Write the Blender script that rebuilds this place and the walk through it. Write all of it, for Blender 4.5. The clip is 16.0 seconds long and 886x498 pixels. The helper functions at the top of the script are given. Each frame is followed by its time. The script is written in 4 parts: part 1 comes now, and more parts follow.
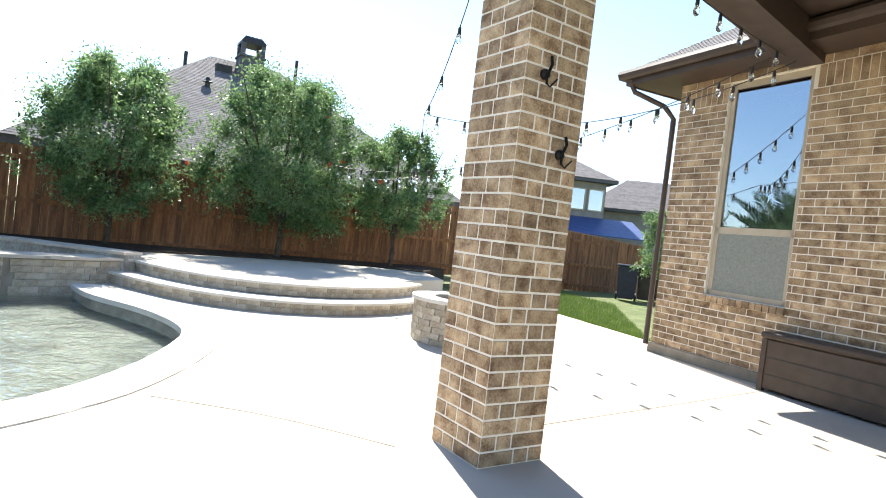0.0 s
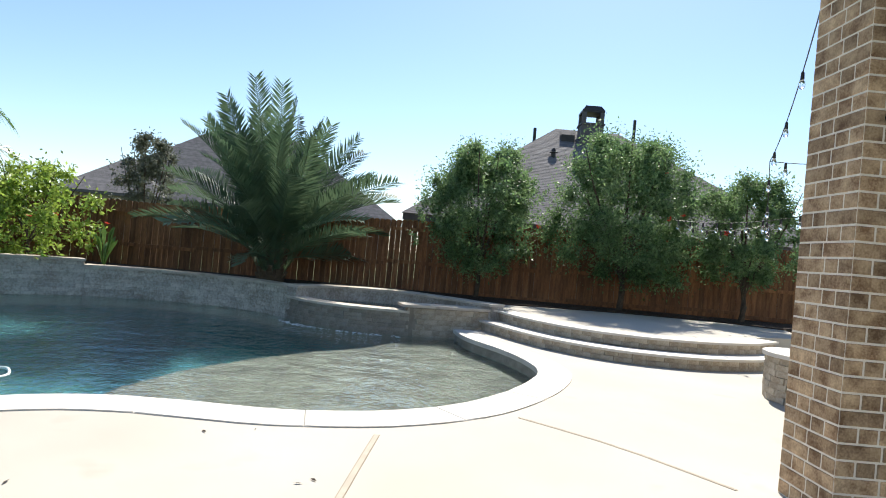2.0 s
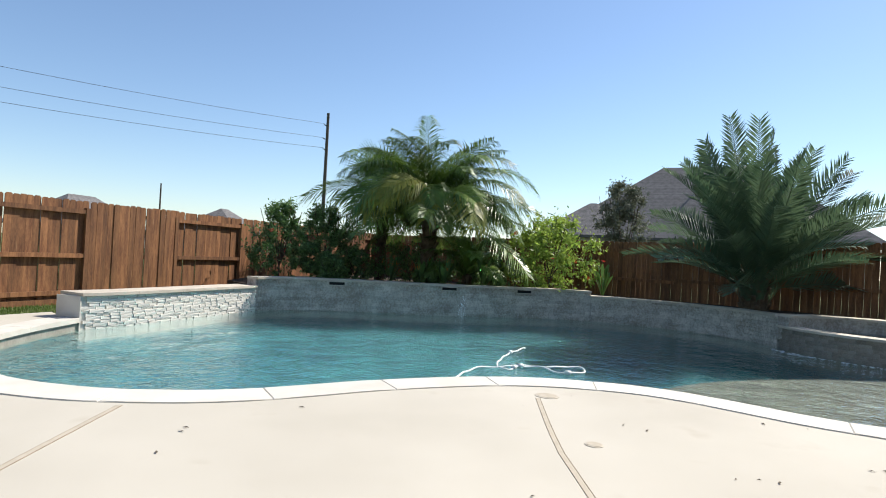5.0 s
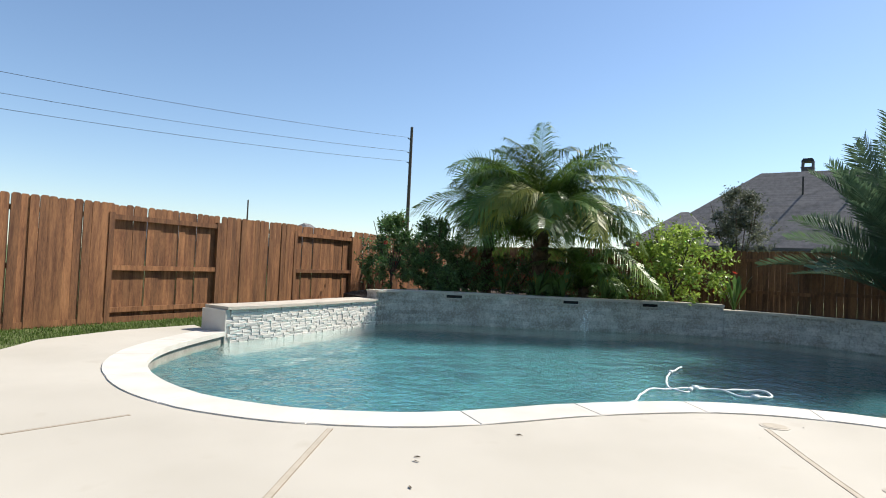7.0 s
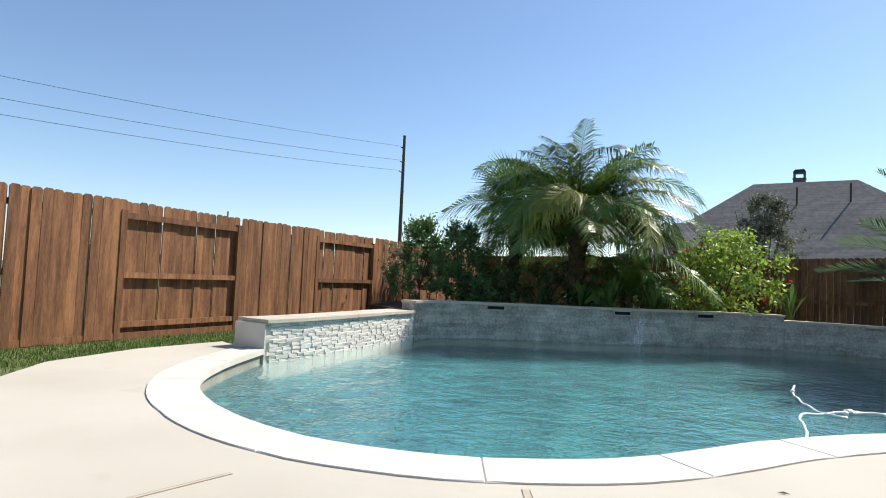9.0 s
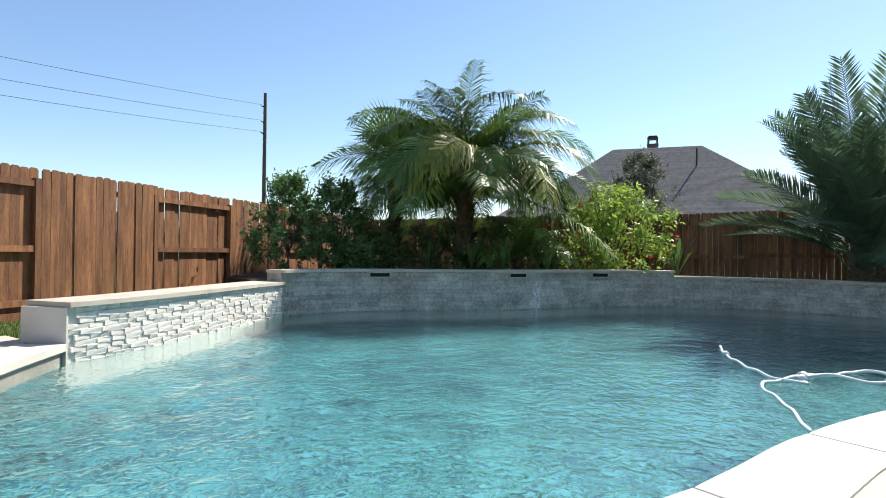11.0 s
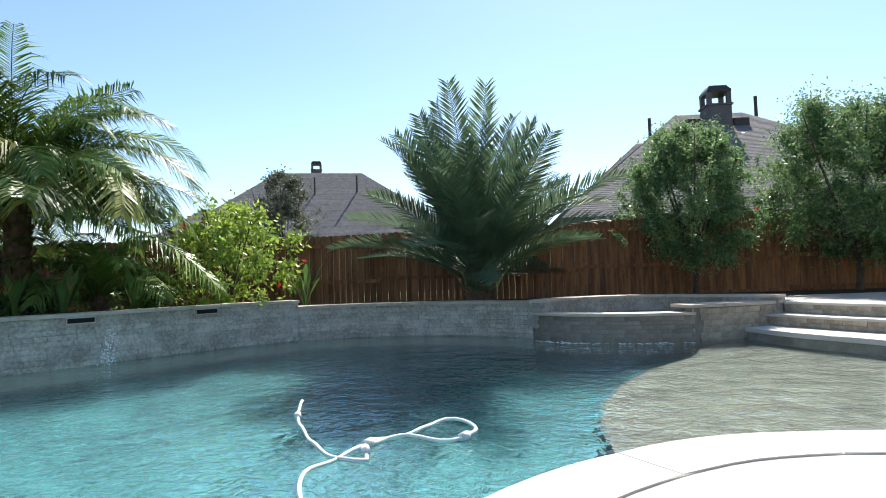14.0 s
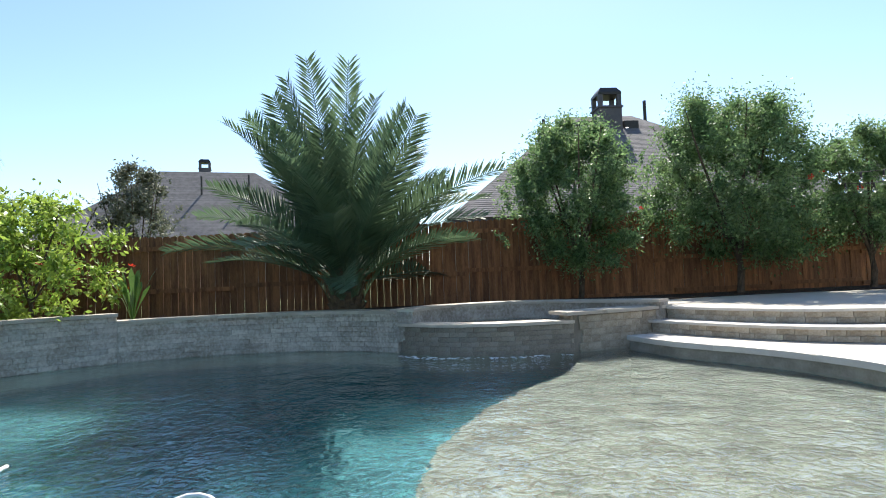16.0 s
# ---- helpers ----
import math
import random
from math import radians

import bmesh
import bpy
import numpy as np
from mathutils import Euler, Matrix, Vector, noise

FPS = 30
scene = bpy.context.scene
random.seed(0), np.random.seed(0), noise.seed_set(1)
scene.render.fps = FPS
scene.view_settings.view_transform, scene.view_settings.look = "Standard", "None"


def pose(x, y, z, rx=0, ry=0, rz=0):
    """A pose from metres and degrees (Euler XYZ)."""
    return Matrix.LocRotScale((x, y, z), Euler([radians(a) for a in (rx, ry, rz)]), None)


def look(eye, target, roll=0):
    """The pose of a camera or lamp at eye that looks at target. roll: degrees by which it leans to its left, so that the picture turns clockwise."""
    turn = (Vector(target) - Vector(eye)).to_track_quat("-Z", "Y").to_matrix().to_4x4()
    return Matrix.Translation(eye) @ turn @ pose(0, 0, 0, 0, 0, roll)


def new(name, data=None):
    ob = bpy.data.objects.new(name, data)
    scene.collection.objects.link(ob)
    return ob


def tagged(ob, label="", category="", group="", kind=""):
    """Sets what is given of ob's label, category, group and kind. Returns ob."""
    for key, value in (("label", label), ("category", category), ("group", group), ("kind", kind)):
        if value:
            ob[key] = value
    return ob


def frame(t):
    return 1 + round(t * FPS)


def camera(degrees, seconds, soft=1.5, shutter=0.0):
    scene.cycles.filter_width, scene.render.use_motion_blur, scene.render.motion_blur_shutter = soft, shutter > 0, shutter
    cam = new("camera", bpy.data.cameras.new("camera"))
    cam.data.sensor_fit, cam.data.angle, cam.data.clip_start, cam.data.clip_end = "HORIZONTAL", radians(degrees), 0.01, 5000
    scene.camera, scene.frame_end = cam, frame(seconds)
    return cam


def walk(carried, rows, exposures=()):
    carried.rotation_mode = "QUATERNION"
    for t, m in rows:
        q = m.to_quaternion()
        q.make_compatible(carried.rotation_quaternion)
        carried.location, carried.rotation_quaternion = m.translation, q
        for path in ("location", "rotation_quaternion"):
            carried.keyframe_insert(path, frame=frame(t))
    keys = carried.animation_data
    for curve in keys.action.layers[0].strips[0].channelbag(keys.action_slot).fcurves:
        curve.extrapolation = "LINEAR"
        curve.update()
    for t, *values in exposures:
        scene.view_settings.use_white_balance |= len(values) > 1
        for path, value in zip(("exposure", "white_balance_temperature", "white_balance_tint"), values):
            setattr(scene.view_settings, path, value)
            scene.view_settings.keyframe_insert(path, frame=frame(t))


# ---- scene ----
cam = camera(73.6, 16.0, soft=1.0)
PATH = [
    (0, (-0.285, 2.82, 1.397), (-1.494, 4.413, 1.348), 6.7),
    (0.5, (-0.195, 2.748, 1.405), (-1.661, 4.109, 1.364), 6.3),
    (1, (-0.032, 2.589, 1.399), (-1.715, 3.669, 1.353), 6.2),
    (1.5, (0.099, 2.613, 1.37), (-1.699, 3.488, 1.34), 5.4),
    (2, (0.292, 2.406, 1.39), (-1.585, 3.098, 1.408), 5.3),
    (2.5, (0.604, 2.292, 1.412), (-1.334, 2.783, 1.469), 5.0),
    (3, (0.863, 2.23, 1.378), (-1.124, 2.455, 1.437), 4.4),
    (3.5, (1.122, 2.063, 1.389), (-0.877, 2.048, 1.438), 4.2),
    (4, (1.27, 1.876, 1.344), (-0.718, 1.659, 1.398), 3.9),
    (4.5, (1.467, 1.662, 1.349), (-0.476, 1.19, 1.386), 3.4),
    (5, (1.744, 1.56, 1.327), (-0.124, 0.845, 1.348), 3.1),
    (7.5, (1.807, -0.142, 1.247), (0.038, -1.074, 1.301), 2.7),
    (8, (1.7, -0.578, 1.219), (-0.077, -1.493, 1.295), 2.6),
    (10.5, (0.214, -2.391, 0.902), (-1.687, -3.009, 0.947), 1.6),
    (11, (-0.257, -2.364, 0.951), (-2.207, -2.806, 0.96), 0.8),
    (11.5, (-0.644, -2.269, 0.918), (-2.635, -2.46, 0.914), 0.0),
    (12, (-1.001, -2.106, 0.96), (-3.001, -2.066, 0.956), -0.3),
    (12.5, (-1.313, -1.846, 0.95), (-3.294, -1.575, 0.958), -0.8),
    (13, (-1.652, -1.608, 0.988), (-3.61, -1.198, 1.025), -1.1),
    (13.5, (-1.987, -1.342, 0.955), (-3.922, -0.839, 1.019), -1.4),
    (14, (-2.219, -1.024, 1.001), (-4.127, -0.427, 1.09), -1.7),
    (14.5, (-2.497, -0.675, 0.978), (-4.359, 0.049, 1.081), -2.1),
    (15, (-2.704, -0.366, 0.995), (-4.518, 0.47, 1.103), -2.3),
    (15.5, (-2.977, -0.046, 1.015), (-4.772, 0.83, 1.129), -2.3),
    (16, (-3.244, 0.262, 0.981), (-5.04, 1.137, 1.076), -2.2),
]
EXPOSURES = [(0, 1.62), (0.7, 1.42), (1.5, 0.98), (2.5, 0.66), (3.5, 0.52), (5, 0.55), (8, 0.55), (10.5, 0.75), (12, 0.84), (16, 1.06)]
walk(cam, [(t, look(eye, target, roll)) for t, eye, target, roll in PATH], EXPOSURES)

# ---- light ----
SUN_AZ, SUN_EL = radians(145), radians(49)
sun_way = Vector((math.cos(SUN_AZ) * math.cos(SUN_EL), math.sin(SUN_AZ) * math.cos(SUN_EL), math.sin(SUN_EL)))
world = bpy.data.worlds.new("sky")
scene.world = world
world.use_nodes = True
wn = world.node_tree.nodes
sky = wn.new("ShaderNodeTexSky")
sky.sky_type, sky.sun_disc = "NISHITA", False
sky.sun_elevation, sky.sun_rotation = SUN_EL, math.atan2(sun_way.x, sun_way.y)
sky.air_density, sky.dust_density, sky.ozone_density = 1.0, 0.25, 3.2
wn["Background"].inputs["Strength"].default_value = 0.11
world.node_tree.links.new(sky.outputs[0], wn["Background"].inputs["Color"])
sun = new("sun", bpy.data.lights.new("sun", "SUN"))
sun.data.energy, sun.data.angle, sun.data.color = 5.0, radians(0.53), (1.0, 0.95, 0.86)
sun.matrix_world = look(sun_way * 50, (0, 0, 0))


# ---- materials ----
def mat(name, c1, c2, scale=6.0, rough=0.8, metal=0.0, fine=60.0, fine_amt=0.25, bump=0.3, bump_dist=0.01, rand=0.0,
        island=0.0, stretch=(1, 1, 1), leafy=0.0, spec=0.4, dirt=None, coords="Object", contrast=0.2):
    """A surface that varies at two scales between c1 and c2, with relief; rand varies by object, island by loose piece."""
    m = bpy.data.materials.new(name)
    m.use_nodes = True
    nt = m.node_tree
    nd, lk = nt.nodes, nt.links.new
    b = nd["Principled BSDF"]
    tc, mp = nd.new("ShaderNodeTexCoord"), nd.new("ShaderNodeMapping")
    mp.inputs["Scale"].default_value = stretch
    if coords == "World":
        geo = nd.new("ShaderNodeNewGeometry")
        lk(geo.outputs["Position"], mp.inputs["Vector"])
    else:
        lk(tc.outputs["Object"], mp.inputs["Vector"])
    n1, n2 = nd.new("ShaderNodeTexNoise"), nd.new("ShaderNodeTexNoise")
    for n, sc, det in ((n1, scale, 5), (n2, fine, 3)):
        n.inputs["Scale"].default_value, n.inputs["Detail"].default_value = sc, det
        lk(mp.outputs[0], n.inputs["Vector"])
    mix = nd.new("ShaderNodeMix")
    mix.data_type = "RGBA"
    mix.inputs[6].default_value, mix.inputs[7].default_value = (*c1, 1), (*c2, 1)
    ramp = nd.new("ShaderNodeMapRange")
    ramp.inputs[1].default_value, ramp.inputs[2].default_value = 0.5 - contrast, 0.5 + contrast
    add = nd.new("ShaderNodeMath")
    add.operation = "MULTIPLY_ADD"
    add.inputs[1].default_value = fine_amt
    lk(n2.outputs[0], add.inputs[0])
    lk(n1.outputs[0], add.inputs[2])
    sub = nd.new("ShaderNodeMath")
    sub.operation = "SUBTRACT"
    sub.inputs[1].default_value = fine_amt / 2
    lk(add.outputs[0], sub.inputs[0])
    lk(sub.outputs[0], ramp.inputs[0])
    lk(ramp.outputs[0], mix.inputs[0])
    colour = mix.outputs[2]
    if rand or island:
        hsv = nd.new("ShaderNodeHueSaturation")
        mr = nd.new("ShaderNodeMapRange")
        amt = rand or island
        mr.inputs[3].default_value, mr.inputs[4].default_value = 1 - amt, 1 + amt
        if rand:
            lk(nd.new("ShaderNodeObjectInfo").outputs["Random"], mr.inputs[0])
        else:
            lk(nd.new("ShaderNodeNewGeometry").outputs["Random Per Island"], mr.inputs[0])
        lk(mr.outputs[0], hsv.inputs["Value"])
        lk(colour, hsv.inputs["Color"])
        colour = hsv.outputs[0]
    if dirt:
        n3, mx = nd.new("ShaderNodeTexNoise"), nd.new("ShaderNodeMix")
        n3.inputs["Scale"].default_value, n3.inputs["Detail"].default_value = dirt[1], 6
        lk(mp.outputs[0], n3.inputs["Vector"])
        mr3 = nd.new("ShaderNodeMapRange")
        mr3.inputs[1].default_value, mr3.inputs[2].default_value, mr3.inputs[4].default_value = dirt[2], dirt[2] + 0.12, dirt[3]
        lk(n3.outputs[0], mr3.inputs[0])
        mx.data_type = "RGBA"
        mx.inputs[7].default_value = (*dirt[0], 1)
        lk(mr3.outputs[0], mx.inputs[0])
        lk(colour, mx.inputs[6])
        colour = mx.outputs[2]
    lk(colour, b.inputs["Base Color"])
    b.inputs["Roughness"].default_value, b.inputs["Metallic"].default_value = rough, metal
    b.inputs["Specular IOR Level"].default_value = spec
    if bump:
        bp = nd.new("ShaderNodeBump")
        bp.inputs["Strength"].default_value, bp.inputs["Distance"].default_value = bump, bump_dist
        lk(add.outputs[0], bp.inputs["Height"])
        lk(bp.outputs[0], b.inputs["Normal"])
    if leafy:
        tr, ms = nd.new("ShaderNodeBsdfTranslucent"), nd.new("ShaderNodeMixShader")
        lk(colour, tr.inputs["Color"])
        ms.inputs[0].default_value = leafy
        lk(b.outputs[0], ms.inputs[1])
        lk(tr.outputs[0], ms.inputs[2])
        lk(ms.outputs[0], nd["Material Output"].inputs["Surface"])
    return m


M_DECK = mat("deck_concrete", (0.372, 0.336, 0.275), (0.552, 0.510, 0.435), 0.6, 0.85, fine=170, fine_amt=0.9, bump=0.35, bump_dist=0.004, contrast=0.45, dirt=((0.30, 0.24, 0.17), 2.4, 0.63, 0.25))
M_JOINT = mat("joint_sealant", (0.375, 0.323, 0.247), (0.450, 0.390, 0.307), 12, 0.8)
M_CRACK = mat("joint_groove", (0.20, 0.16, 0.11), (0.28, 0.22, 0.16), 12, 0.9)
M_COPING = mat("coping_stone", (0.540, 0.495, 0.427), (0.615, 0.578, 0.517), 3, 0.7, rand=0.05, bump=0.2, bump_dist=0.004)
M_TRAV = mat("travertine_cap", (0.435, 0.375, 0.300), (0.555, 0.495, 0.413), 4, 0.7, rand=0.08, dirt=((0.20, 0.17, 0.13), 5, 0.62, 0.6))
M_WHITE = mat("white_split_stone", (0.630, 0.585, 0.517), (0.698, 0.667, 0.615), 5, 0.9, fine=45, fine_amt=0.6, bump=0.8, bump_dist=0.010, rand=0.07)
M_GREY = mat("weathered_split_stone", (0.315, 0.274, 0.225), (0.555, 0.510, 0.450), 3.2, 0.9, fine=22, fine_amt=0.9, bump=0.5, bump_dist=0.008, rand=0.16, coords="World")
M_STEP = mat("step_stone", (0.330, 0.270, 0.195), (0.525, 0.458, 0.360), 5, 0.9, fine=40, fine_amt=0.5, bump=0.6, bump_dist=0.01, rand=0.14, dirt=((0.12, 0.09, 0.06), 4, 0.66, 0.7))
M_WET = mat("wet_brown_stone", (0.203, 0.165, 0.128), (0.330, 0.285, 0.232), 5, 0.45, fine=40, fine_amt=0.5, bump=0.5, bump_dist=0.008, rand=0.15)
M_MORTAR = mat("stone_backing", (0.225, 0.195, 0.158), (0.315, 0.277, 0.225), 6, 0.95)
M_BRICK = mat("tan_brick", (0.175, 0.100, 0.050), (0.52, 0.365, 0.215), 9, 0.9, fine=70, fine_amt=0.5, bump=0.9, bump_dist=0.006, rand=0.30, coords="World")
M_BRICKS = mat("tan_brick_field", (0.175, 0.100, 0.050), (0.52, 0.365, 0.215), 5, 0.9, fine=70, fine_amt=0.7, bump=0.9, bump_dist=0.006, island=0.28)
M_BMORT = mat("brick_mortar", (0.72, 0.64, 0.52), (0.82, 0.75, 0.63), 20, 0.95, bump=0.5)
M_FENCE = mat("stained_cedar", (0.115, 0.045, 0.018), (0.275, 0.125, 0.050), 2.2, 0.75, fine=18, fine_amt=0.6, stretch=(6, 6, 0.7), bump=0.4, bump_dist=0.004, rand=0.28, dirt=((0.42, 0.24, 0.12), 3, 0.66, 0.45), coords="World")
M_GRASS = mat("lawn", (0.068, 0.094, 0.022), (0.135, 0.161, 0.053), 2.5, 0.9, fine=80, fine_amt=0.8, bump=0.8, bump_dist=0.03)
M_BLADE = mat("grass_blades", (0.060, 0.112, 0.019), (0.135, 0.195, 0.045), 3, 0.8, leafy=0.4, island=0.3, bump=0)
M_SOIL = mat("mulch", (0.026, 0.018, 0.012), (0.068, 0.045, 0.030), 9, 0.95, fine=70, fine_amt=0.7, bump=1.0, bump_dist=0.03)
# Sharp mottling paints the water's caustic light into the plaster colour.
M_PLASTER = mat("caustic_mottled_plaster", (0.003, 0.042, 0.058), (0.054, 0.190, 0.208), 1.2, 0.8, contrast=0.14, fine=8.5, fine_amt=3.6, bump=0.1, dirt=((0.022, 0.115, 0.15), 2.6, 0.60, 0.5))
M_PEBBLE = mat("pebble_shelf", (0.076, 0.072, 0.060), (0.200, 0.190, 0.160), 3, 0.85, fine=30, fine_amt=1.6, bump=0.5, dirt=((0.065, 0.06, 0.045), 45, 0.56, 0.7))
M_TILE = mat("waterline_stone", (0.195, 0.180, 0.150), (0.330, 0.307, 0.262), 5, 0.6, fine=40, rand=0.15)
M_DARK = mat("dark_bronze", (0.020, 0.017, 0.014), (0.035, 0.030, 0.025), 8, 0.5, bump=0.05)
M_BROWN = mat("brown_painted_trim", (0.055, 0.036, 0.026), (0.075, 0.050, 0.037), 5, 0.55, bump=0.08)
M_RESIN = mat("brown_resin", (0.050, 0.032, 0.022), (0.075, 0.050, 0.035), 6, 0.5, fine=120, bump=0.15)
M_FRAME = mat("almond_window_frame", (0.42, 0.34, 0.24), (0.48, 0.40, 0.29), 6, 0.6, bump=0.05)
M_BLIND = mat("window_blind", (0.62, 0.60, 0.55), (0.70, 0.68, 0.63), 6, 0.7, bump=0.05)
# The unlit room's dimness is put into this colour.
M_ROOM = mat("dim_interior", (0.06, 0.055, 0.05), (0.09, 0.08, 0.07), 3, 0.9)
M_ROOF = mat("grey_shingles", (0.116, 0.109, 0.109), (0.176, 0.165, 0.165), 3, 0.95, fine=30, fine_amt=0.7, bump=0.5, island=0.13)
M_SIDING = mat("house_siding", (0.225, 0.203, 0.173), (0.285, 0.255, 0.217), 3, 0.85)
M_BLUE = mat("blue_metal_awning", (0.03, 0.06, 0.16), (0.05, 0.09, 0.22), 4, 0.5)
M_CHIM = mat("chimney_cladding", (0.086, 0.083, 0.086), (0.120, 0.112, 0.116), 4, 0.85)
M_POLE = mat("weathered_pole", (0.07, 0.055, 0.045), (0.12, 0.10, 0.08), 6, 0.95, stretch=(4, 4, 0.4))
M_BARK = mat("bark", (0.053, 0.038, 0.026), (0.128, 0.098, 0.068), 9, 0.95, fine=40, bump=1.0, bump_dist=0.02)
M_BOOT = mat("palm_boots", (0.068, 0.045, 0.026), (0.165, 0.120, 0.068), 8, 0.9, fine=30, bump=0.8)
M_DATE = mat("date_palm_leaf", (0.058, 0.105, 0.055), (0.140, 0.205, 0.110), 2, 0.55, leafy=0.35, rand=0.25, bump=0, spec=0.35)
M_RACHIS = mat("palm_midrib", (0.120, 0.143, 0.053), (0.180, 0.188, 0.075), 4, 0.5, bump=0.1)
M_QUEEN = mat("queen_palm_leaf", (0.051, 0.112, 0.019), (0.164, 0.244, 0.044), 2, 0.38, leafy=0.35, rand=0.35, bump=0, spec=0.5)
M_QUEENY = mat("yellowing_palm_leaf", (0.188, 0.225, 0.037), (0.319, 0.319, 0.056), 2, 0.45, leafy=0.40, rand=0.2, bump=0)
M_FAN = mat("fan_palm_leaf", (0.056, 0.122, 0.027), (0.112, 0.198, 0.048), 2, 0.42, leafy=0.30, rand=0.25, bump=0, spec=0.6)
M_LEAF = mat("tree_leaves", (0.086, 0.168, 0.060), (0.215, 0.310, 0.130), 1.5, 0.45, leafy=0.50, island=0.45, bump=0)
M_LIME = mat("lime_leaves", (0.198, 0.300, 0.043), (0.356, 0.450, 0.085), 1.5, 0.45, leafy=0.45, island=0.35, bump=0)
M_DEEP = mat("dark_leaves", (0.070, 0.150, 0.045), (0.170, 0.265, 0.085), 1.5, 0.5, leafy=0.3, island=0.4, bump=0)
M_OLIVE = mat("grey_olive_leaves", (0.094, 0.112, 0.075), (0.188, 0.198, 0.140), 1.5, 0.6, leafy=0.3, island=0.3, bump=0)
M_RED = mat("red_petals", (0.55, 0.03, 0.02), (0.70, 0.08, 0.04), 3, 0.6, leafy=0.3, bump=0)
M_ORANGE = mat("orange_petals", (0.65, 0.16, 0.02), (0.80, 0.28, 0.03), 3, 0.6, leafy=0.3, bump=0)
M_HOSE = mat("white_hose", (0.74, 0.74, 0.70), (0.80, 0.80, 0.77), 9, 0.4, bump=0.02)
M_IRON = mat("wrought_iron", (0.012, 0.010, 0.009), (0.022, 0.018, 0.016), 20, 0.6, metal=0.5)
M_STEEL = mat("lid_plastic", (0.420, 0.364, 0.289), (0.480, 0.420, 0.338), 20, 0.6)
# Near-white, so splash drops carry sun sparkle in their colour.
M_SPARKLE = mat("splash_and_sparkle", (0.90, 0.93, 0.94), (0.96, 0.97, 0.97), 20, 0.25)


def clear(name, colour, rough, ior, waves=0.0):
    m = bpy.data.materials.new(name)
    m.use_nodes = True
    nd, lk = m.node_tree.nodes, m.node_tree.links.new
    b = nd["Principled BSDF"]
    b.inputs["Base Color"].default_value = (*colour, 1)
    b.inputs["Roughness"].default_value, b.inputs["IOR"].default_value = rough, ior
    b.inputs["Transmission Weight"].default_value = 1.0
    if waves:
        geo, mp = nd.new("ShaderNodeNewGeometry"), nd.new("ShaderNodeMapping")
        mp.inputs["Rotation"].default_value = (0, 0, 0.6)
        mp.inputs["Scale"].default_value = (1.0, 1.0, 1.0)
        lk(geo.outputs["Position"], mp.inputs["Vector"])
        n1, n2 = nd.new("ShaderNodeTexNoise"), nd.new("ShaderNodeTexNoise")
        n1.inputs["Scale"].default_value, n1.inputs["Detail"].default_value, n1.inputs["Distortion"].default_value = 10.0, 1.5, 0.9
        n2.inputs["Scale"].default_value, n2.inputs["Detail"].default_value = 2.2, 1.0
        lk(mp.outputs[0], n1.inputs["Vector"])
        lk(mp.outputs[0], n2.inputs["Vector"])
        ad = nd.new("ShaderNodeMath")
        ad.operation = "MULTIPLY_ADD"
        ad.inputs[1].default_value = 2.0
        lk(n2.outputs[0], ad.inputs[0])
        lk(n1.outputs[0], ad.inputs[2])
        bp = nd.new("ShaderNodeBump")
        bp.inputs["Strength"].default_value, bp.inputs["Distance"].default_value = 1.0, waves
        lk(ad.outputs[0], bp.inputs["Height"])
        lk(bp.outputs[0], b.inputs["Normal"])
    return m


M_WATER = clear("pool_water", (0.72, 0.96, 0.98), 0.0, 1.33, 0.021)
M_GLASS = clear("bulb_glass", (0.97, 0.97, 0.95), 0.25, 1.45)


def pane_material():
    m = bpy.data.materials.new("window_glass")
    m.use_nodes = True
    nd, lk = m.node_tree.nodes, m.node_tree.links.new
    gl, tr, ms, fr = nd.new("ShaderNodeBsdfGlossy"), nd.new("ShaderNodeBsdfTransparent"), nd.new("ShaderNodeMixShader"), nd.new("ShaderNodeFresnel")
    gl.inputs["Roughness"].default_value = 0.0
    gl.inputs["Color"].default_value = (0.9, 0.95, 1.0, 1)
    tr.inputs["Color"].default_value = (0.78, 0.84, 0.86, 1)
    fr.inputs["IOR"].default_value = 4.2
    lk(fr.outputs[0], ms.inputs[0])
    lk(tr.outputs[0], ms.inputs[1])
    lk(gl.outputs[0], ms.inputs[2])
    lk(ms.outputs[0], nd["Material Output"].inputs["Surface"])
    return m


M_PANE = pane_material()


# ---- builders ----
def mesh_of(bm, name, material, smooth=False):
    bmesh.ops.recalc_face_normals(bm, faces=bm.faces)
    if bm.faces and all(abs(v.co.z - bm.verts[0].co.z) < 1e-6 for v in (bm.verts.ensure_lookup_table() or bm.verts)):
        bmesh.ops.reverse_faces(bm, faces=[f for f in bm.faces if f.normal.z < 0])
    me = bpy.data.meshes.new(name)
    bm.to_mesh(me)
    bm.free()
    me.materials.append(material)
    if smooth:
        me.polygons.foreach_set("use_smooth", [True] * len(me.polygons))
    return me


def part(name, bm, material, parent=None, label="", smooth=False):
    ob = new(name, mesh_of(bm, name, material, smooth))
    ob.parent = parent
    return tagged(ob, label) if label else ob


def share(name, me, m, parent=None):
    """An object of its own on a shared mesh, at the pose m in its parent's space."""
    ob = new(name, me)
    ob.parent = parent
    ob.matrix_basis = m
    return ob


def thing(name, x=0, y=0, z=0, rz=0, label="", category="", group="", kind=""):
    ob = new(name)
    ob.empty_display_size = 0.1
    ob.matrix_basis = pose(x, y, z, 0, 0, rz)
    return tagged(ob, label, category, group, kind)


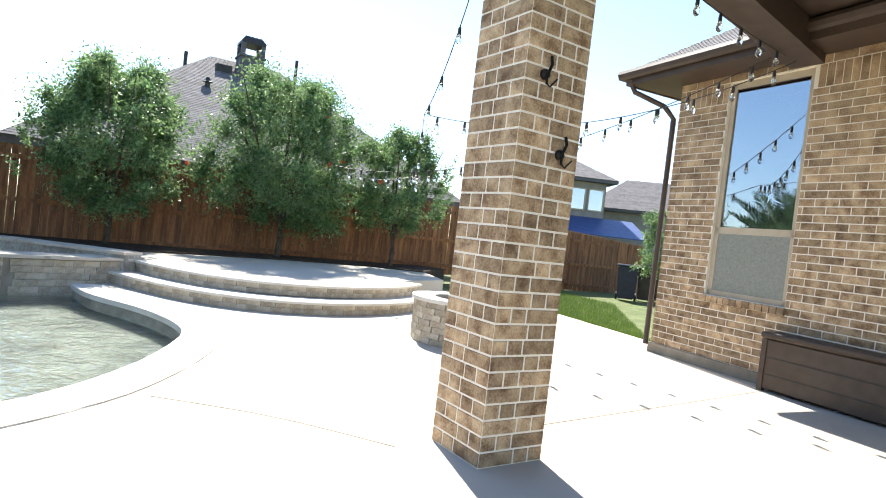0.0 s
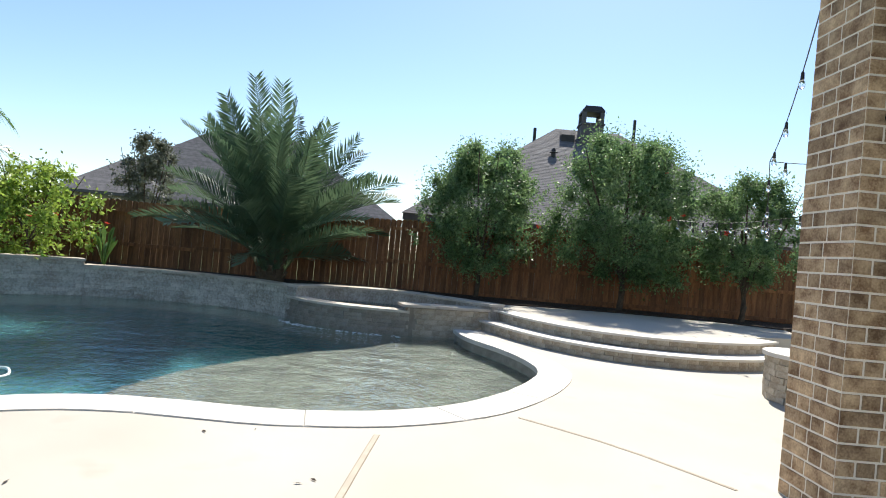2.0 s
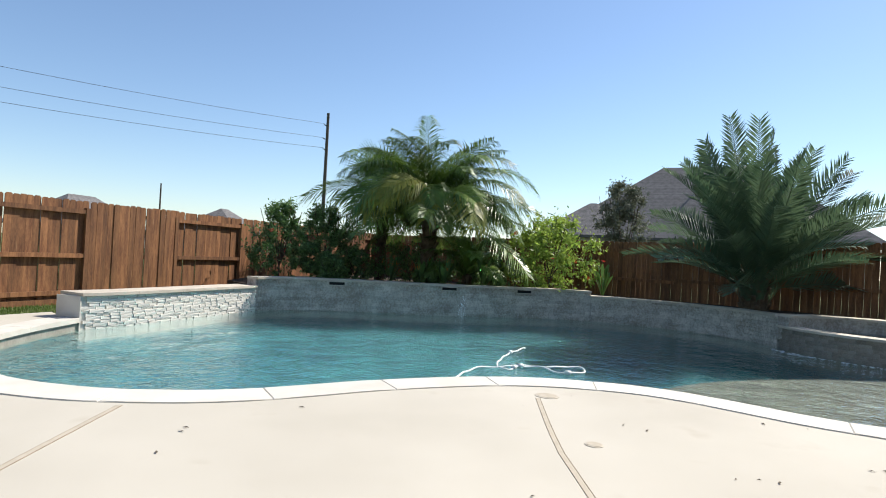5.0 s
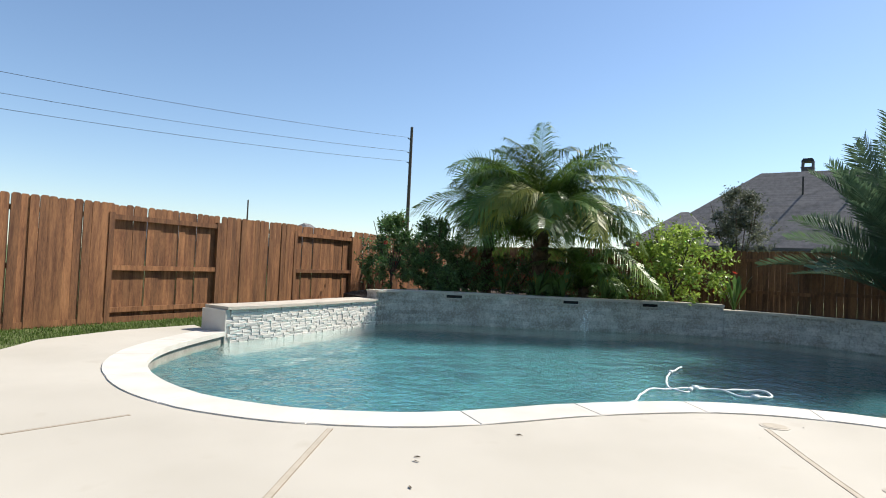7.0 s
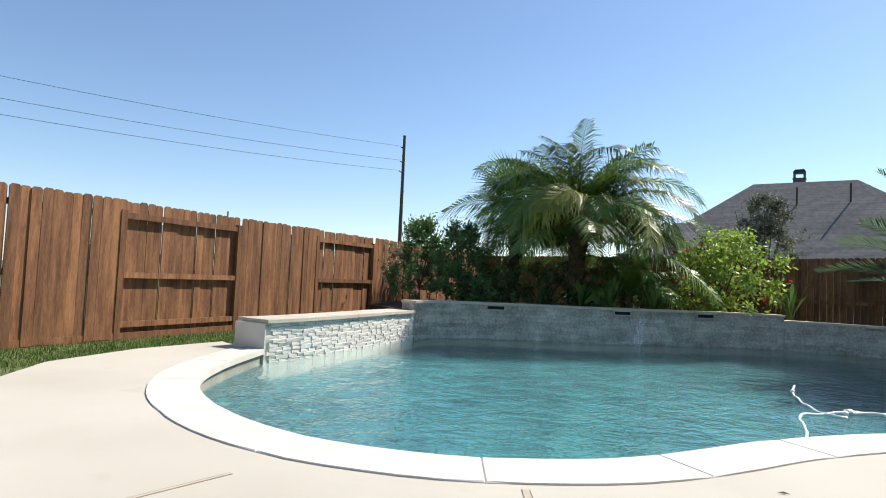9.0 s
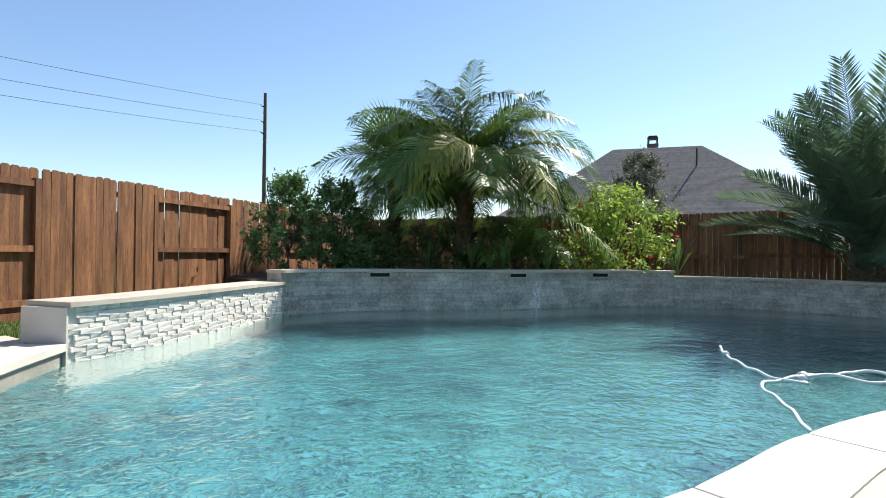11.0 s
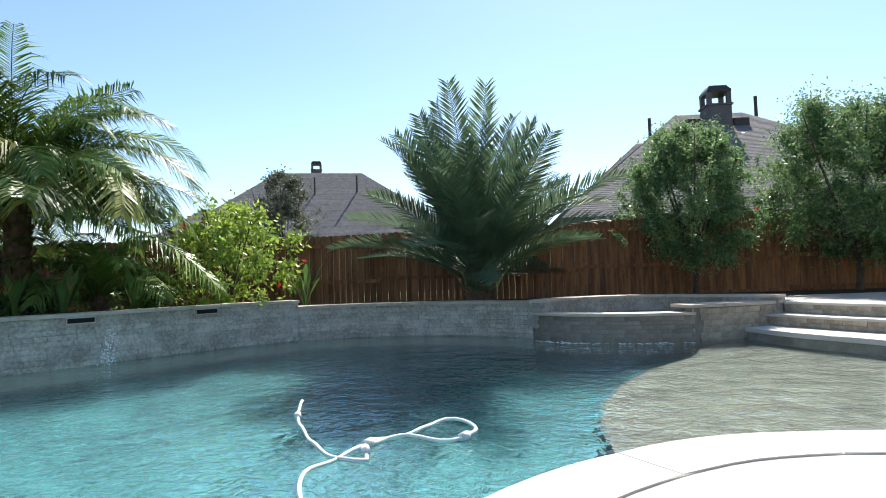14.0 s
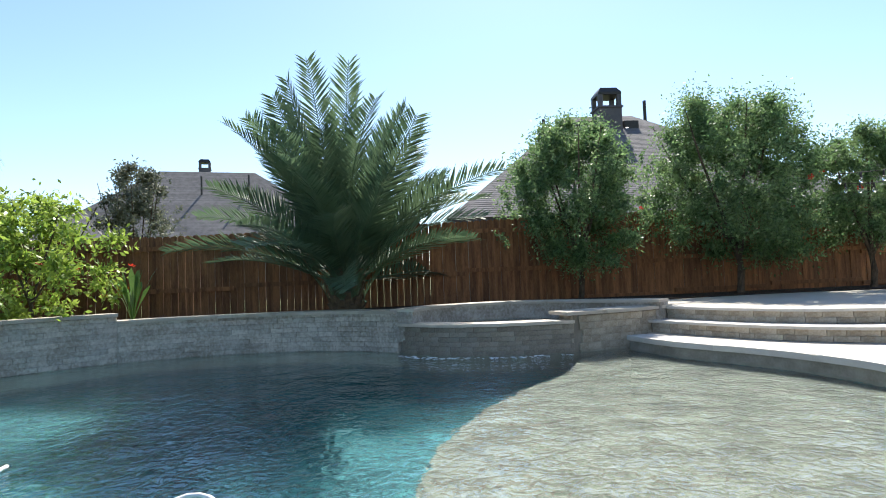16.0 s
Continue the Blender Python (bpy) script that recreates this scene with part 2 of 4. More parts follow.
def box(bm, x0, x1, y0, y1, z0, z1, m=None):
    vs = [bm.verts.new((x, y, z)) for x in (x0, x1) for y in (y0, y1) for z in (z0, z1)]
    for f in ((0, 1, 3, 2), (4, 6, 7, 5), (0, 4, 5, 1), (2, 3, 7, 6), (0, 2, 6, 4), (1, 5, 7, 3)):
        bm.faces.new([vs[i] for i in f])
    if m:
        bmesh.ops.transform(bm, matrix=m, verts=vs)
    return vs


def chamfered(x0, x1, y0, y1, z0, z1, r):
    bm = bmesh.new()
    box(bm, x0, x1, y0, y1, z0, z1)
    bmesh.ops.bevel(bm, geom=bm.edges[:], offset=r, segments=1, affect="EDGES")
    return bm


def prism(bm, loop, z0, z1):
    lo, hi = [bm.verts.new((x, y, z0)) for x, y in loop], [bm.verts.new((x, y, z1)) for x, y in loop]
    n = len(loop)
    bm.faces.new(hi)
    bm.faces.new(lo[::-1])
    for i in range(n):
        j = (i + 1) % n
        bm.faces.new((lo[i], lo[j], hi[j], hi[i]))


def sheet(loops, z):
    """A flat sheet between an outer loop and the holes in it."""
    bm = bmesh.new()
    edges = []
    for loop in loops:
        vs = [bm.verts.new((x, y, z)) for x, y in loop]
        edges += [bm.edges.new((vs[i], vs[(i + 1) % len(vs)])) for i in range(len(vs))]
    bmesh.ops.triangle_fill(bm, use_beauty=True, use_dissolve=False, edges=edges)
    return bm


def tube(bm, pts, r0, r1=None, sides=8, cap=True):
    r1 = r0 if r1 is None else r1
    rings, n = [], len(pts)
    pts = [Vector(p) for p in pts]
    for i, p in enumerate(pts):
        way = (pts[min(i + 1, n - 1)] - pts[max(i - 1, 0)]).normalized()
        q = way.to_track_quat("Z", "Y")
        r = r0 + (r1 - r0) * i / max(n - 1, 1)
        rings.append([bm.verts.new(p + q @ Vector((r * math.cos(a), r * math.sin(a), 0))) for a in [2 * math.pi * k / sides for k in range(sides)]])
    for a, b in zip(rings, rings[1:]):
        for k in range(sides):
            bm.faces.new((a[k], a[(k + 1) % sides], b[(k + 1) % sides], b[k]))
    if cap:
        bm.faces.new(rings[0][::-1])
        bm.faces.new(rings[-1])


def lathe(bm, profile, sides=16, m=None):
    rings = [[bm.verts.new((r * math.cos(2 * math.pi * k / sides), r * math.sin(2 * math.pi * k / sides), z)) for k in range(sides)] for r, z in profile]
    for a, b in zip(rings, rings[1:]):
        for k in range(sides):
            bm.faces.new((a[k], a[(k + 1) % sides], b[(k + 1) % sides], b[k]))
    bm.faces.new(rings[0][::-1])
    bm.faces.new(rings[-1])
    if m:
        bmesh.ops.transform(bm, matrix=m, verts=[v for r in rings for v in r])


def smooth_line(pts, step=0.25, closed=False):
    """Points at even steps along a smooth curve through pts."""
    pts = [Vector((p[0], p[1], 0)) for p in pts]
    n = len(pts)
    dense = []
    for i in range(n if closed else n - 1):
        get = (lambda k: pts[k % n]) if closed else (lambda k: pts[max(0, min(n - 1, k))])
        a, b, c, d = get(i - 1), get(i), get(i + 1), get(i + 2)
        for k in range(12):
            t = k / 12
            dense.append(0.5 * (2 * b + (c - a) * t + (2 * a - 5 * b + 4 * c - d) * t * t + (3 * b - a - 3 * c + d) * t ** 3))
    dense.append(pts[0] if closed else pts[-1])
    out, run = [dense[0]], 0.0
    total = sum((q - p).length for p, q in zip(dense, dense[1:]))
    count = max(2, round(total / step))
    want = total / count
    for p, q in zip(dense, dense[1:]):
        d = (q - p).length
        while run + d >= want - 1e-9 and len(out) <= count:
            p = p + (q - p) * ((want - run) / d) if d > 0 else p
            out.append(p.copy())
            d, run = (q - p).length, 0.0
        run += d
    if len(out) <= count:
        out.append(dense[-1])
    return [(p.x, p.y) for p in out]


def offset(line, d):
    """The line moved d to its right."""
    out, n = [], len(line)
    for i, p in enumerate(line):
        a, b = line[max(i - 1, 0)], line[min(i + 1, n - 1)]
        w = Vector((b[0] - a[0], b[1] - a[1])).normalized()
        out.append((p[0] + w.y * d, p[1] - w.x * d))
    return out


def band(bm, line, d0, d1, z0, z1):
    """A wall or slab along a line, from d0 to d1 to its right and from z0 to z1."""
    prism(bm, offset(line, d0) + offset(line, d1)[::-1], z0, z1)


def strip(bm, line, d0, d1, z0, z1):
    """As band, of short quads, for curved walls."""
    a, b = offset(line, d0), offset(line, d1)
    rows = [[bm.verts.new((*p, z)) for p, z in ((u, z0), (u, z1), (v, z1), (v, z0))] for u, v in zip(a, b)]
    for r, s in zip(rows, rows[1:]):
        for k in range(4):
            bm.faces.new((r[k], r[(k + 1) % 4], s[(k + 1) % 4], s[k]))
    bm.faces.new(rows[0][::-1])
    bm.faces.new(rows[-1])


def stone_meshes(name, material, lengths, h, depth, rng, rough=0.012):
    """Split-face stones, x along the wall, y out of it, each with a pulled, uneven face."""
    out = []
    for k, ln in enumerate(lengths):
        bm = bmesh.new()
        vs = box(bm, 0.001, ln - 0.001, -0.02, depth, 0.001, h - 0.001)
        bmesh.ops.bevel(bm, geom=[e for e in bm.edges if all(v.co.y > depth - 1e-4 for v in e.verts)], offset=0.004, segments=1, affect="EDGES")
        for v in bm.verts:
            if v.co.y > depth - 0.015:
                v.co.y += rng.uniform(-rough, rough)
        out.append(mesh_of(bm, name, material))
    return out


def veneer(parent, line, d, z0, z1, course, lengths, meshes, rng, name="stone", jut=0.015, side=1):
    """Courses of stones along a line, d to its right, with broken joints."""
    steps = [0.0]
    for a, b in zip(line, line[1:]):
        steps.append(steps[-1] + math.dist(a, b))
    rows = max(1, round((z1 - z0) / course))
    made = 0
    for r in range(rows):
        s = rng.uniform(0, 0.15)
        while s < steps[-1] - 0.04:
            k = rng.randrange(len(lengths))
            ln = lengths[k]
            fit_ln = min(ln, steps[-1] - s)
            i = max(0, min(len(line) - 2, next((j for j in range(len(steps) - 1) if steps[j + 1] > s), len(line) - 2)))
            e = min(s + fit_ln, steps[-1])
            j2 = max(0, min(len(line) - 2, next((j for j in range(len(steps) - 1) if steps[j + 1] >= e), len(line) - 2)))
            def at(q, m):
                f = (q - steps[m]) / max(1e-6, steps[m + 1] - steps[m])
                return Vector(line[m]).lerp(Vector(line[m + 1]), f)
            p, q = at(s, i), at(e, j2)
            w = (q - p)
            real = max(0.02, w.length)
            w.normalize()
            out = Vector((w.y, -w.x)) * side
            jj = rng.uniform(0, jut)
            o = p + out * (d + jj)
            if side > 0:
                basis = Matrix(((w.x, out.x, 0, o.x), (w.y, out.y, 0, o.y), (0, 0, 1, z0 + r * course), (0, 0, 0, 1)))
            else:
                basis = Matrix(((w.x, out.x, 0, o.x), (w.y, out.y, 0, o.y), (0, 0, 1, z0 + r * course), (0, 0, 0, 1)))
            ob = share(name, meshes[k], basis @ Matrix.Diagonal((real / ln, 1, 1, 1)), parent)
            made += 1
            s = e
    return made


def leaf_cloud(blobs, count, size, rng, aspect=2.2, shell=0.55, droop=0.3):
    """Many small leaves in uneven clumps; blobs are (x, y, z, rx, ry, rz)."""
    vs, fs = [], []
    weights = np.array([(b[3] * b[5]) ** 1.25 for b in blobs])
    weights = weights / weights.sum()
    for k in rng.choice(len(blobs), count, p=weights):
        bx, by, bz, rx, ry, rz = blobs[k]
        w = rng.normal(size=3)
        w /= np.linalg.norm(w)
        r = min(abs(rng.normal()) * 0.62, 1.4) if shell < 0.8 else rng.uniform(0.8, 1.2)
        c = np.array((bx, by, bz)) + w * r * np.array((rx, ry, rz))
        a = rng.normal(size=3) + w * 0.6
        a[2] -= droop
        a /= np.linalg.norm(a)
        b = np.cross(a, rng.normal(size=3))
        b /= np.linalg.norm(b) + 1e-6
        s = size * rng.uniform(0.6, 1.3)
        n = len(vs)
        vs += [tuple(c), tuple(c + a * s * 0.5 + b * s / aspect * 0.5), tuple(c + a * s), tuple(c + a * s * 0.5 - b * s / aspect * 0.5)]
        fs.append((n, n + 1, n + 2, n + 3))
    me = bpy.data.meshes.new("leaves")
    me.from_pydata(vs, [], fs)
    return me


# ---- plan ----
WATER = -0.18
POOL_EDGE = smooth_line([(-5.05, -7.2), (-3.95, -6.74), (-3.13, -6.26), (-2.56, -5.69), (-2.2, -5.1), (-1.97, -4.5), (-1.88, -3.9), (-1.92, -3.45), (-2.03, -3.0),
                         (-2.25, -2.55), (-2.55, -2.12), (-3.0, -1.72), (-3.6, -1.27), (-4.15, -0.75), (-4.58, -0.25), (-4.88, 0.3), (-5.05, 0.9), (-5.10, 1.4),
                         (-5.02, 1.9), (-4.84, 2.4), (-4.67, 2.85), (-4.59, 3.3), (-4.58, 3.8), (-4.72, 4.4), (-5.0, 4.95), (-5.6, 5.7), (-6.35, 6.33), (-7.1, 6.55),
                         (-7.95, 6.58), (-9.1, 6.46), (-10.05, 6.6)], 0.2)
BACK_WALL = smooth_line([(-9.35, -7.2), (-9.95, -6.98), (-10.58, -6.42), (-11.05, -5.7), (-11.45, -4.85), (-11.9, -3.9), (-12.5, -3.0), (-13.4, -1.75), (-14.0, -0.3)], 0.25)
LOW_WALL = smooth_line([(-14.0, -0.3), (-14.0, 0.7), (-13.7, 1.8), (-13.1, 2.85), (-12.3, 3.5), (-11.98, 3.68)], 0.25)
LEFT_WALL = smooth_line([(-5.05, -7.2), (-5.9, -7.13), (-7.1, -7.15), (-8.5, -7.22), (-9.35, -7.2)], 0.25)
LIP = smooth_line([(-11.98, 3.72), (-11.3, 4.02), (-10.7, 4.65), (-10.25, 5.75)], 0.2)
SPA_SIDE = [(-10.25, 5.75), (-10.22, 6.3), (-10.18, 6.9), (-10.3, 7.7)]
SPA_RIM = smooth_line([(-12.05, 3.62), (-12.62, 4.5), (-12.68, 5.5), (-12.3, 6.35), (-11.5, 6.95), (-10.6, 7.55), (-10.3, 7.7)], 0.25)
STEP_LOW = smooth_line([(-10.28, 7.22), (-9.4, 7.3), (-8.3, 7.5), (-7.42, 8.0), (-6.92, 8.75), (-6.72, 9.6), (-6.8, 10.6), (-7.2, 11.6)], 0.25)
STEP_TOP = smooth_line([(-10.3, 7.62), (-9.4, 7.67), (-8.5, 7.87), (-7.78, 8.35), (-7.33, 9.05), (-7.15, 9.95), (-7.25, 10.9), (-7.6, 11.8)], 0.25)
DECK_Z, STEP_Z = 0.385, 0.192
FENCE_L = -9.8


def fence_x(y):
    return -16.6 + 0.32 * y


def fence_top(y):
    return 2.02 + 0.03 * min(max(0.0, y - 1), 13) - 0.05 * max(0.0, y - 15)


rng = random.Random(4)
nrng = np.random.default_rng(4)

# ---- ground, deck, pool ----
hole = [(-5.2, -7.9), (-3.9, -8.1), (-2.8, -7.8), (-1.5, -6.9), (0, -6.2), (8.8, -6), (8.8, 11.8), (-2.7, 12.4), (-5.8, 14.2), (-7.6, 15), (-9.8, 14.2), (-11.4, 11.5),
        (-12, 8), (-12.9, 6), (-13, 4), (-14.3, 2), (-14.6, 0), (-13.5, -2.5), (-12, -5), (-10, -7.6), (-7, -7.6)]
tagged(part("ground", sheet([[(-600, -600), (600, -600), (600, 600), (-600, 600)], hole], -0.07), M_GRASS), "mown green lawn round the paved yard", "lawn", kind="structure")
coping_out = offset(POOL_EDGE, 0.40)
deck_loop = [(-5.35, -8.25), (-4, -8.35), (-2.7, -8.07), (-1.68, -7.3), (-0.5, -6.6), (1.5, -6.2), (9, -6.2), (9, 12), (-2.6, 12.3), (-3.42, 13.04), (-5.88, 14.45), (-7.6, 15.3),
             (-9.9, 14.5), (-11, 11.5), (-10.6, 8), (-10.25, 7.1)]
bm = bmesh.new()
prism(bm, deck_loop + [p for p in coping_out[::-1] if p[0] > -10.0] + [(-5.1, -7.66)], -0.12, 0.0)
tagged(part("pavement", bm, M_DECK), "tan broom-finished concrete pool deck, sunlit", "pavement", kind="structure")
coping = thing("coping", label="cream stone coping round the pool edge", category="coping", kind="structure")
for i in range(0, len(POOL_EDGE) - 1, 6):
    seg = POOL_EDGE[i:i + 7]
    if len(seg) < 2:
        continue
    a, b = offset(POOL_EDGE, -0.03)[i:i + 7], coping_out[i:i + 7]
    bm = bmesh.new()
    loop = a + b[::-1]
    mid = Vector((sum(p[0] for p in loop) / len(loop), sum(p[1] for p in loop) / len(loop)))
    prism(bm, [tuple(mid + (Vector(p) - mid) * 0.9985) for p in loop], -0.06, 0.012)
    bmesh.ops.bevel(bm, geom=[e for e in bm.edges if all(v.co.z > 0 for v in e.verts)], offset=0.008, segments=1, affect="EDGES")
    part("stone", bm, M_COPING, coping)
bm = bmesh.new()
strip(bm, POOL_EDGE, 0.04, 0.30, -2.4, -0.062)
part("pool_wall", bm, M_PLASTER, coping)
bm = bmesh.new()
strip(bm, POOL_EDGE, 0.012, 0.038, -0.34, -0.064)
part("waterline_band", bm, M_TILE, coping, "grey-brown stone waterline band")
# deep floor, dished, and the shallow pebble shelf
pool_loop = offset(POOL_EDGE, 0.1) + [(-10.4, 6.5), (-10.4, 5.6)] + offset(LIP, -0.15)[::-1] + offset(LOW_WALL, -0.1)[::-1] + offset(BACK_WALL, -0.1)[::-1] + offset(LEFT_WALL, -0.1)[::-1]
SHELF = [(-5.05, 1.0), (-5.7, 1.25), (-6.5, 1.62), (-7.3, 2.2), (-8.0, 2.95), (-8.6, 3.8), (-9.0, 4.6), (-9.8, 5.5)]
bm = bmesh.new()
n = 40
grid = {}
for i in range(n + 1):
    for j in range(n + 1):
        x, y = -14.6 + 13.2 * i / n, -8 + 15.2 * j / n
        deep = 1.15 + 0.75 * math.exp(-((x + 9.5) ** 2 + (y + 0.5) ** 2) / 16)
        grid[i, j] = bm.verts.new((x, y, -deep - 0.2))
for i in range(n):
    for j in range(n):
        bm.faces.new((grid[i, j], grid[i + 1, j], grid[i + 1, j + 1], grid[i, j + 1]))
tagged(part("pool_floor", bm, M_PLASTER, smooth=True), "blue-green plaster pool floor with painted caustic mottling", "pool floor", kind="structure")
bm = bmesh.new()
shelf_line = smooth_line(SHELF, 0.3)
prism(bm, shelf_line + [(-10.3, 6.7), (-9.1, 6.65), (-7.1, 6.75), (-5.2, 5.9), (-4.3, 4.4), (-4.25, 3.3), (-4.75, 1.9)], -2.2, -0.42)
tagged(part("tanning_shelf", bm, M_PEBBLE), "shallow tan pebble shelf under water", "pool shelf", kind="structure")
water = tagged(part("water", sheet([pool_loop], WATER), M_WATER), "clear rippled blue-green pool water", "water", kind="structure")
water.visible_shadow = False

# ---- pool walls ----
LEN_A = (0.12, 0.18, 0.25)
WHITE_ST = stone_meshes("stone", M_WHITE, LEN_A, 0.056, 0.016, rng, 0.011)
LEN_B = (0.17, 0.26, 0.38, 0.55)
GREY_ST = stone_meshes("stone", M_GREY, LEN_B, 0.081, 0.010, rng, 0.0035)
LEN_C = (0.2, 0.27, 0.34)
STEP_ST = stone_meshes("stone", M_STEP, LEN_C, 0.076, 0.03, rng, 0.005)


def stone_wall(name, line, thick, z0, z1, meshes, lengths, course, label, jut, caps=1.1, core=M_MORTAR):
    w = thing(name, label=label, category="pool wall", kind="structure")
    bm = bmesh.new()
    strip(bm, line, -thick, 0.0, -2.4 if z0 < 0 else z0 - 0.3, z1 - 0.052)
    part("core", bm, core, w)
    veneer(w, line, 0.0, z0, z1 - 0.055, course, lengths, meshes, rng, jut=jut)
    step = max(2, round(caps / 0.25))
    for i in range(0, len(line) - 1, step):
        a, b = offset(line, 0.075)[i:i + step + 1], offset(line, -thick - 0.03)[i:i + step + 1]
        loop = a + b[::-1]
        mid = Vector((sum(p[0] for p in loop) / len(loop), sum(p[1] for p in loop) / len(loop)))
        bm = bmesh.new()
        prism(bm, [tuple(mid + (Vector(p) - mid) * 0.996) for p in loop], z1 - 0.05, z1)
        part("cap", bm, M_TRAV, w)
    return w


wall_left = stone_wall("wall_left", LEFT_WALL, 0.5, -0.26, 0.41, WHITE_ST, LEN_A, 0.056, "low raised wall of white split-face stone beside the pool", 0.012, core=M_WHITE)
bm = bmesh.new()
box(bm, -5.052, -5.03, -7.70, -7.16, -0.3, 0.358)
part("end_face", bm, M_COPING, wall_left, "smooth cream stone end")
wall_back = stone_wall("wall_back", BACK_WALL, 0.32, -0.26, 0.605, GREY_ST, LEN_B, 0.081, "curved pool wall of pale split stone in shade", 0.004, core=M_GREY)
wall_low = stone_wall("wall_low", LOW_WALL, 0.32, -0.26, 0.485, GREY_ST, LEN_B, 0.081, "lower curved pool wall of pale split stone", 0.004, core=M_GREY)
for p, q in ((BACK_WALL[8], BACK_WALL[9]), (BACK_WALL[19], BACK_WALL[20]), (BACK_WALL[27], BACK_WALL[28])):
    ang = math.degrees(math.atan2(q[1] - p[1], q[0] - p[0]))
    slot = thing("scupper", p[0], p[1], 0.50, ang, "dark rectangular water scupper set under the wall cap", "scupper", "scuppers in the pool wall")
    bm = bmesh.new()
    for x0, x1, z0, z1 in ((-0.2, 0.2, 0.035, 0.05), (-0.2, 0.2, -0.05, -0.035), (-0.2, -0.185, -0.035, 0.035), (0.185, 0.2, -0.035, 0.035)):
        box(bm, x0, x1, -0.075, -0.02, z0, z1)
    part("frame", bm, M_TRAV, slot)
    # Black plate fills the opening; the slot's shade is put into its colour.
    bm = bmesh.new()
    box(bm, -0.185, 0.185, -0.060, -0.03, -0.035, 0.035)
    part("dark_mouth_plate", bm, M_IRON, slot)

# ---- spa ----
spa = thing("spa", label="raised stone spa spilling into the pool", category="spa", kind="structure")
bm = bmesh.new()
strip(bm, LIP, -0.28, 0.0, -2.4, 0.24)
part("spillway_core", bm, M_MORTAR, spa)
veneer(spa, LIP, 0.0, -0.26, 0.24, 0.07, LEN_C, [m for m in stone_meshes("stone", M_WET, LEN_C, 0.07, 0.02, rng, 0.003)], rng, jut=0.006)
bm = bmesh.new()
strip(bm, LIP, -0.32, 0.07, 0.24, 0.285)
part("spillway_cap", bm, M_TRAV, spa, "wet stone spillway cap")
bm = bmesh.new()
strip(bm, SPA_RIM, 0.0, 0.36, 0.0, 0.46)
part("rim_wall", bm, M_GREY, spa)
bm = bmesh.new()
strip(bm, SPA_RIM, -0.04, 0.40, 0.46, 0.505)
part("rim_cap", bm, M_TRAV, spa)
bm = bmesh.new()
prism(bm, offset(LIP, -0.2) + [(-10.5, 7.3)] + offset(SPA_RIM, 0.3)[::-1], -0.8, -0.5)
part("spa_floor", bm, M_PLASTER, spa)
spa_water = part("spa_water", sheet([offset(LIP, -0.25) + [(-10.45, 7.4)] + offset(SPA_RIM, 0.2)[::-1]], 0.23), M_WATER, spa)
spa_water.visible_shadow = False
side = thing("wall_spa", label="pale stone wall end between spa and steps", category="pool wall", kind="structure")
bm = bmesh.new()
strip(bm, SPA_SIDE, -0.36, 0.0, -2.4, 0.355)
part("core", bm, M_MORTAR, side)
SIDE_ST = stone_meshes("stone", M_STEP, LEN_B, 0.1, 0.028, rng, 0.004)
veneer(side, SPA_SIDE, 0.0, -0.26, 0.35, 0.1, LEN_B, SIDE_ST, rng, jut=0.004)
veneer(side, [(-10.57, 5.74), (-10.25, 5.74)], 0.0, -0.26, 0.35, 0.1, LEN_B, SIDE_ST, rng, jut=0.004)
bm = bmesh.new()
strip(bm, [(-10.26, 5.60)] + SPA_SIDE[1:], -0.42, 0.08, 0.356, 0.405)
part("cap", bm, M_TRAV, side)

# ---- steps and upper deck ----
steps = thing("steps", label="two curved stone steps up to the raised patio", category="steps", kind="structure")
for line, z0, z1, back in ((STEP_LOW, 0.0, STEP_Z, 0.75), (STEP_TOP, STEP_Z, DECK_Z, 0.6)):
    bm = bmesh.new()
    strip(bm, line, -back, 0.0, z0 - 0.02, z1 - 0.042)
    part("core", bm, M_MORTAR, steps)
    veneer(steps, line, 0.0, z0, z1 - 0.04, 0.076, LEN_C, STEP_ST, rng, jut=0.006)
    for i in range(0, len(line) - 1, 3):
        a, b = offset(line, 0.075)[i:i + 4], offset(line, -0.40)[i:i + 4]
        bm = bmesh.new()
        prism(bm, a + b[::-1], z1 - 0.038, z1)
        part("tread", bm, M_COPING, steps)
bm = bmesh.new()
prism(bm, offset(STEP_TOP, -0.39) + [(-8.2, 13.4), (-9.6, 14.5), (-10.7, 13.4), (-11.4, 11.4), (-11.7, 9.4), (-11.75, 7.9), (-11.2, 7.25), (-10.75, 7.75)], -0.05, DECK_Z - 0.004)
tagged(part("raised_patio", bm, M_DECK), "raised pale concrete patio with dappled tree shade", "pavement", kind="structure")

# ---- planting bed ----
bed = offset(BACK_WALL, -0.28) + offset(LOW_WALL, -0.28) + [(-12.55, 3.9), (-12.75, 4.6), (-12.85, 5.6), (-12.5, 6.6), (-11.85, 7.3), (-11.9, 9.4), (-11.55, 11.4), (-10.85, 13.5), (-9.7, 14.6), (-10.6, 16.6)]
bed += [(fence_x(y) + 0.06, y) for y in (16.6, 12, 8, 4, 0, -4, -8, -9.5)] + [(-18, FENCE_L + 0.1), (-12.2, FENCE_L + 0.1), (-10.4, -8.9), (-9.75, -7.9)]
bm = bmesh.new()
prism(bm, bed, -0.3, 0.40)
tagged(part("planting_bed", bm, M_SOIL), "dark mulch bed behind the pool walls", "garden bed", kind="structure")

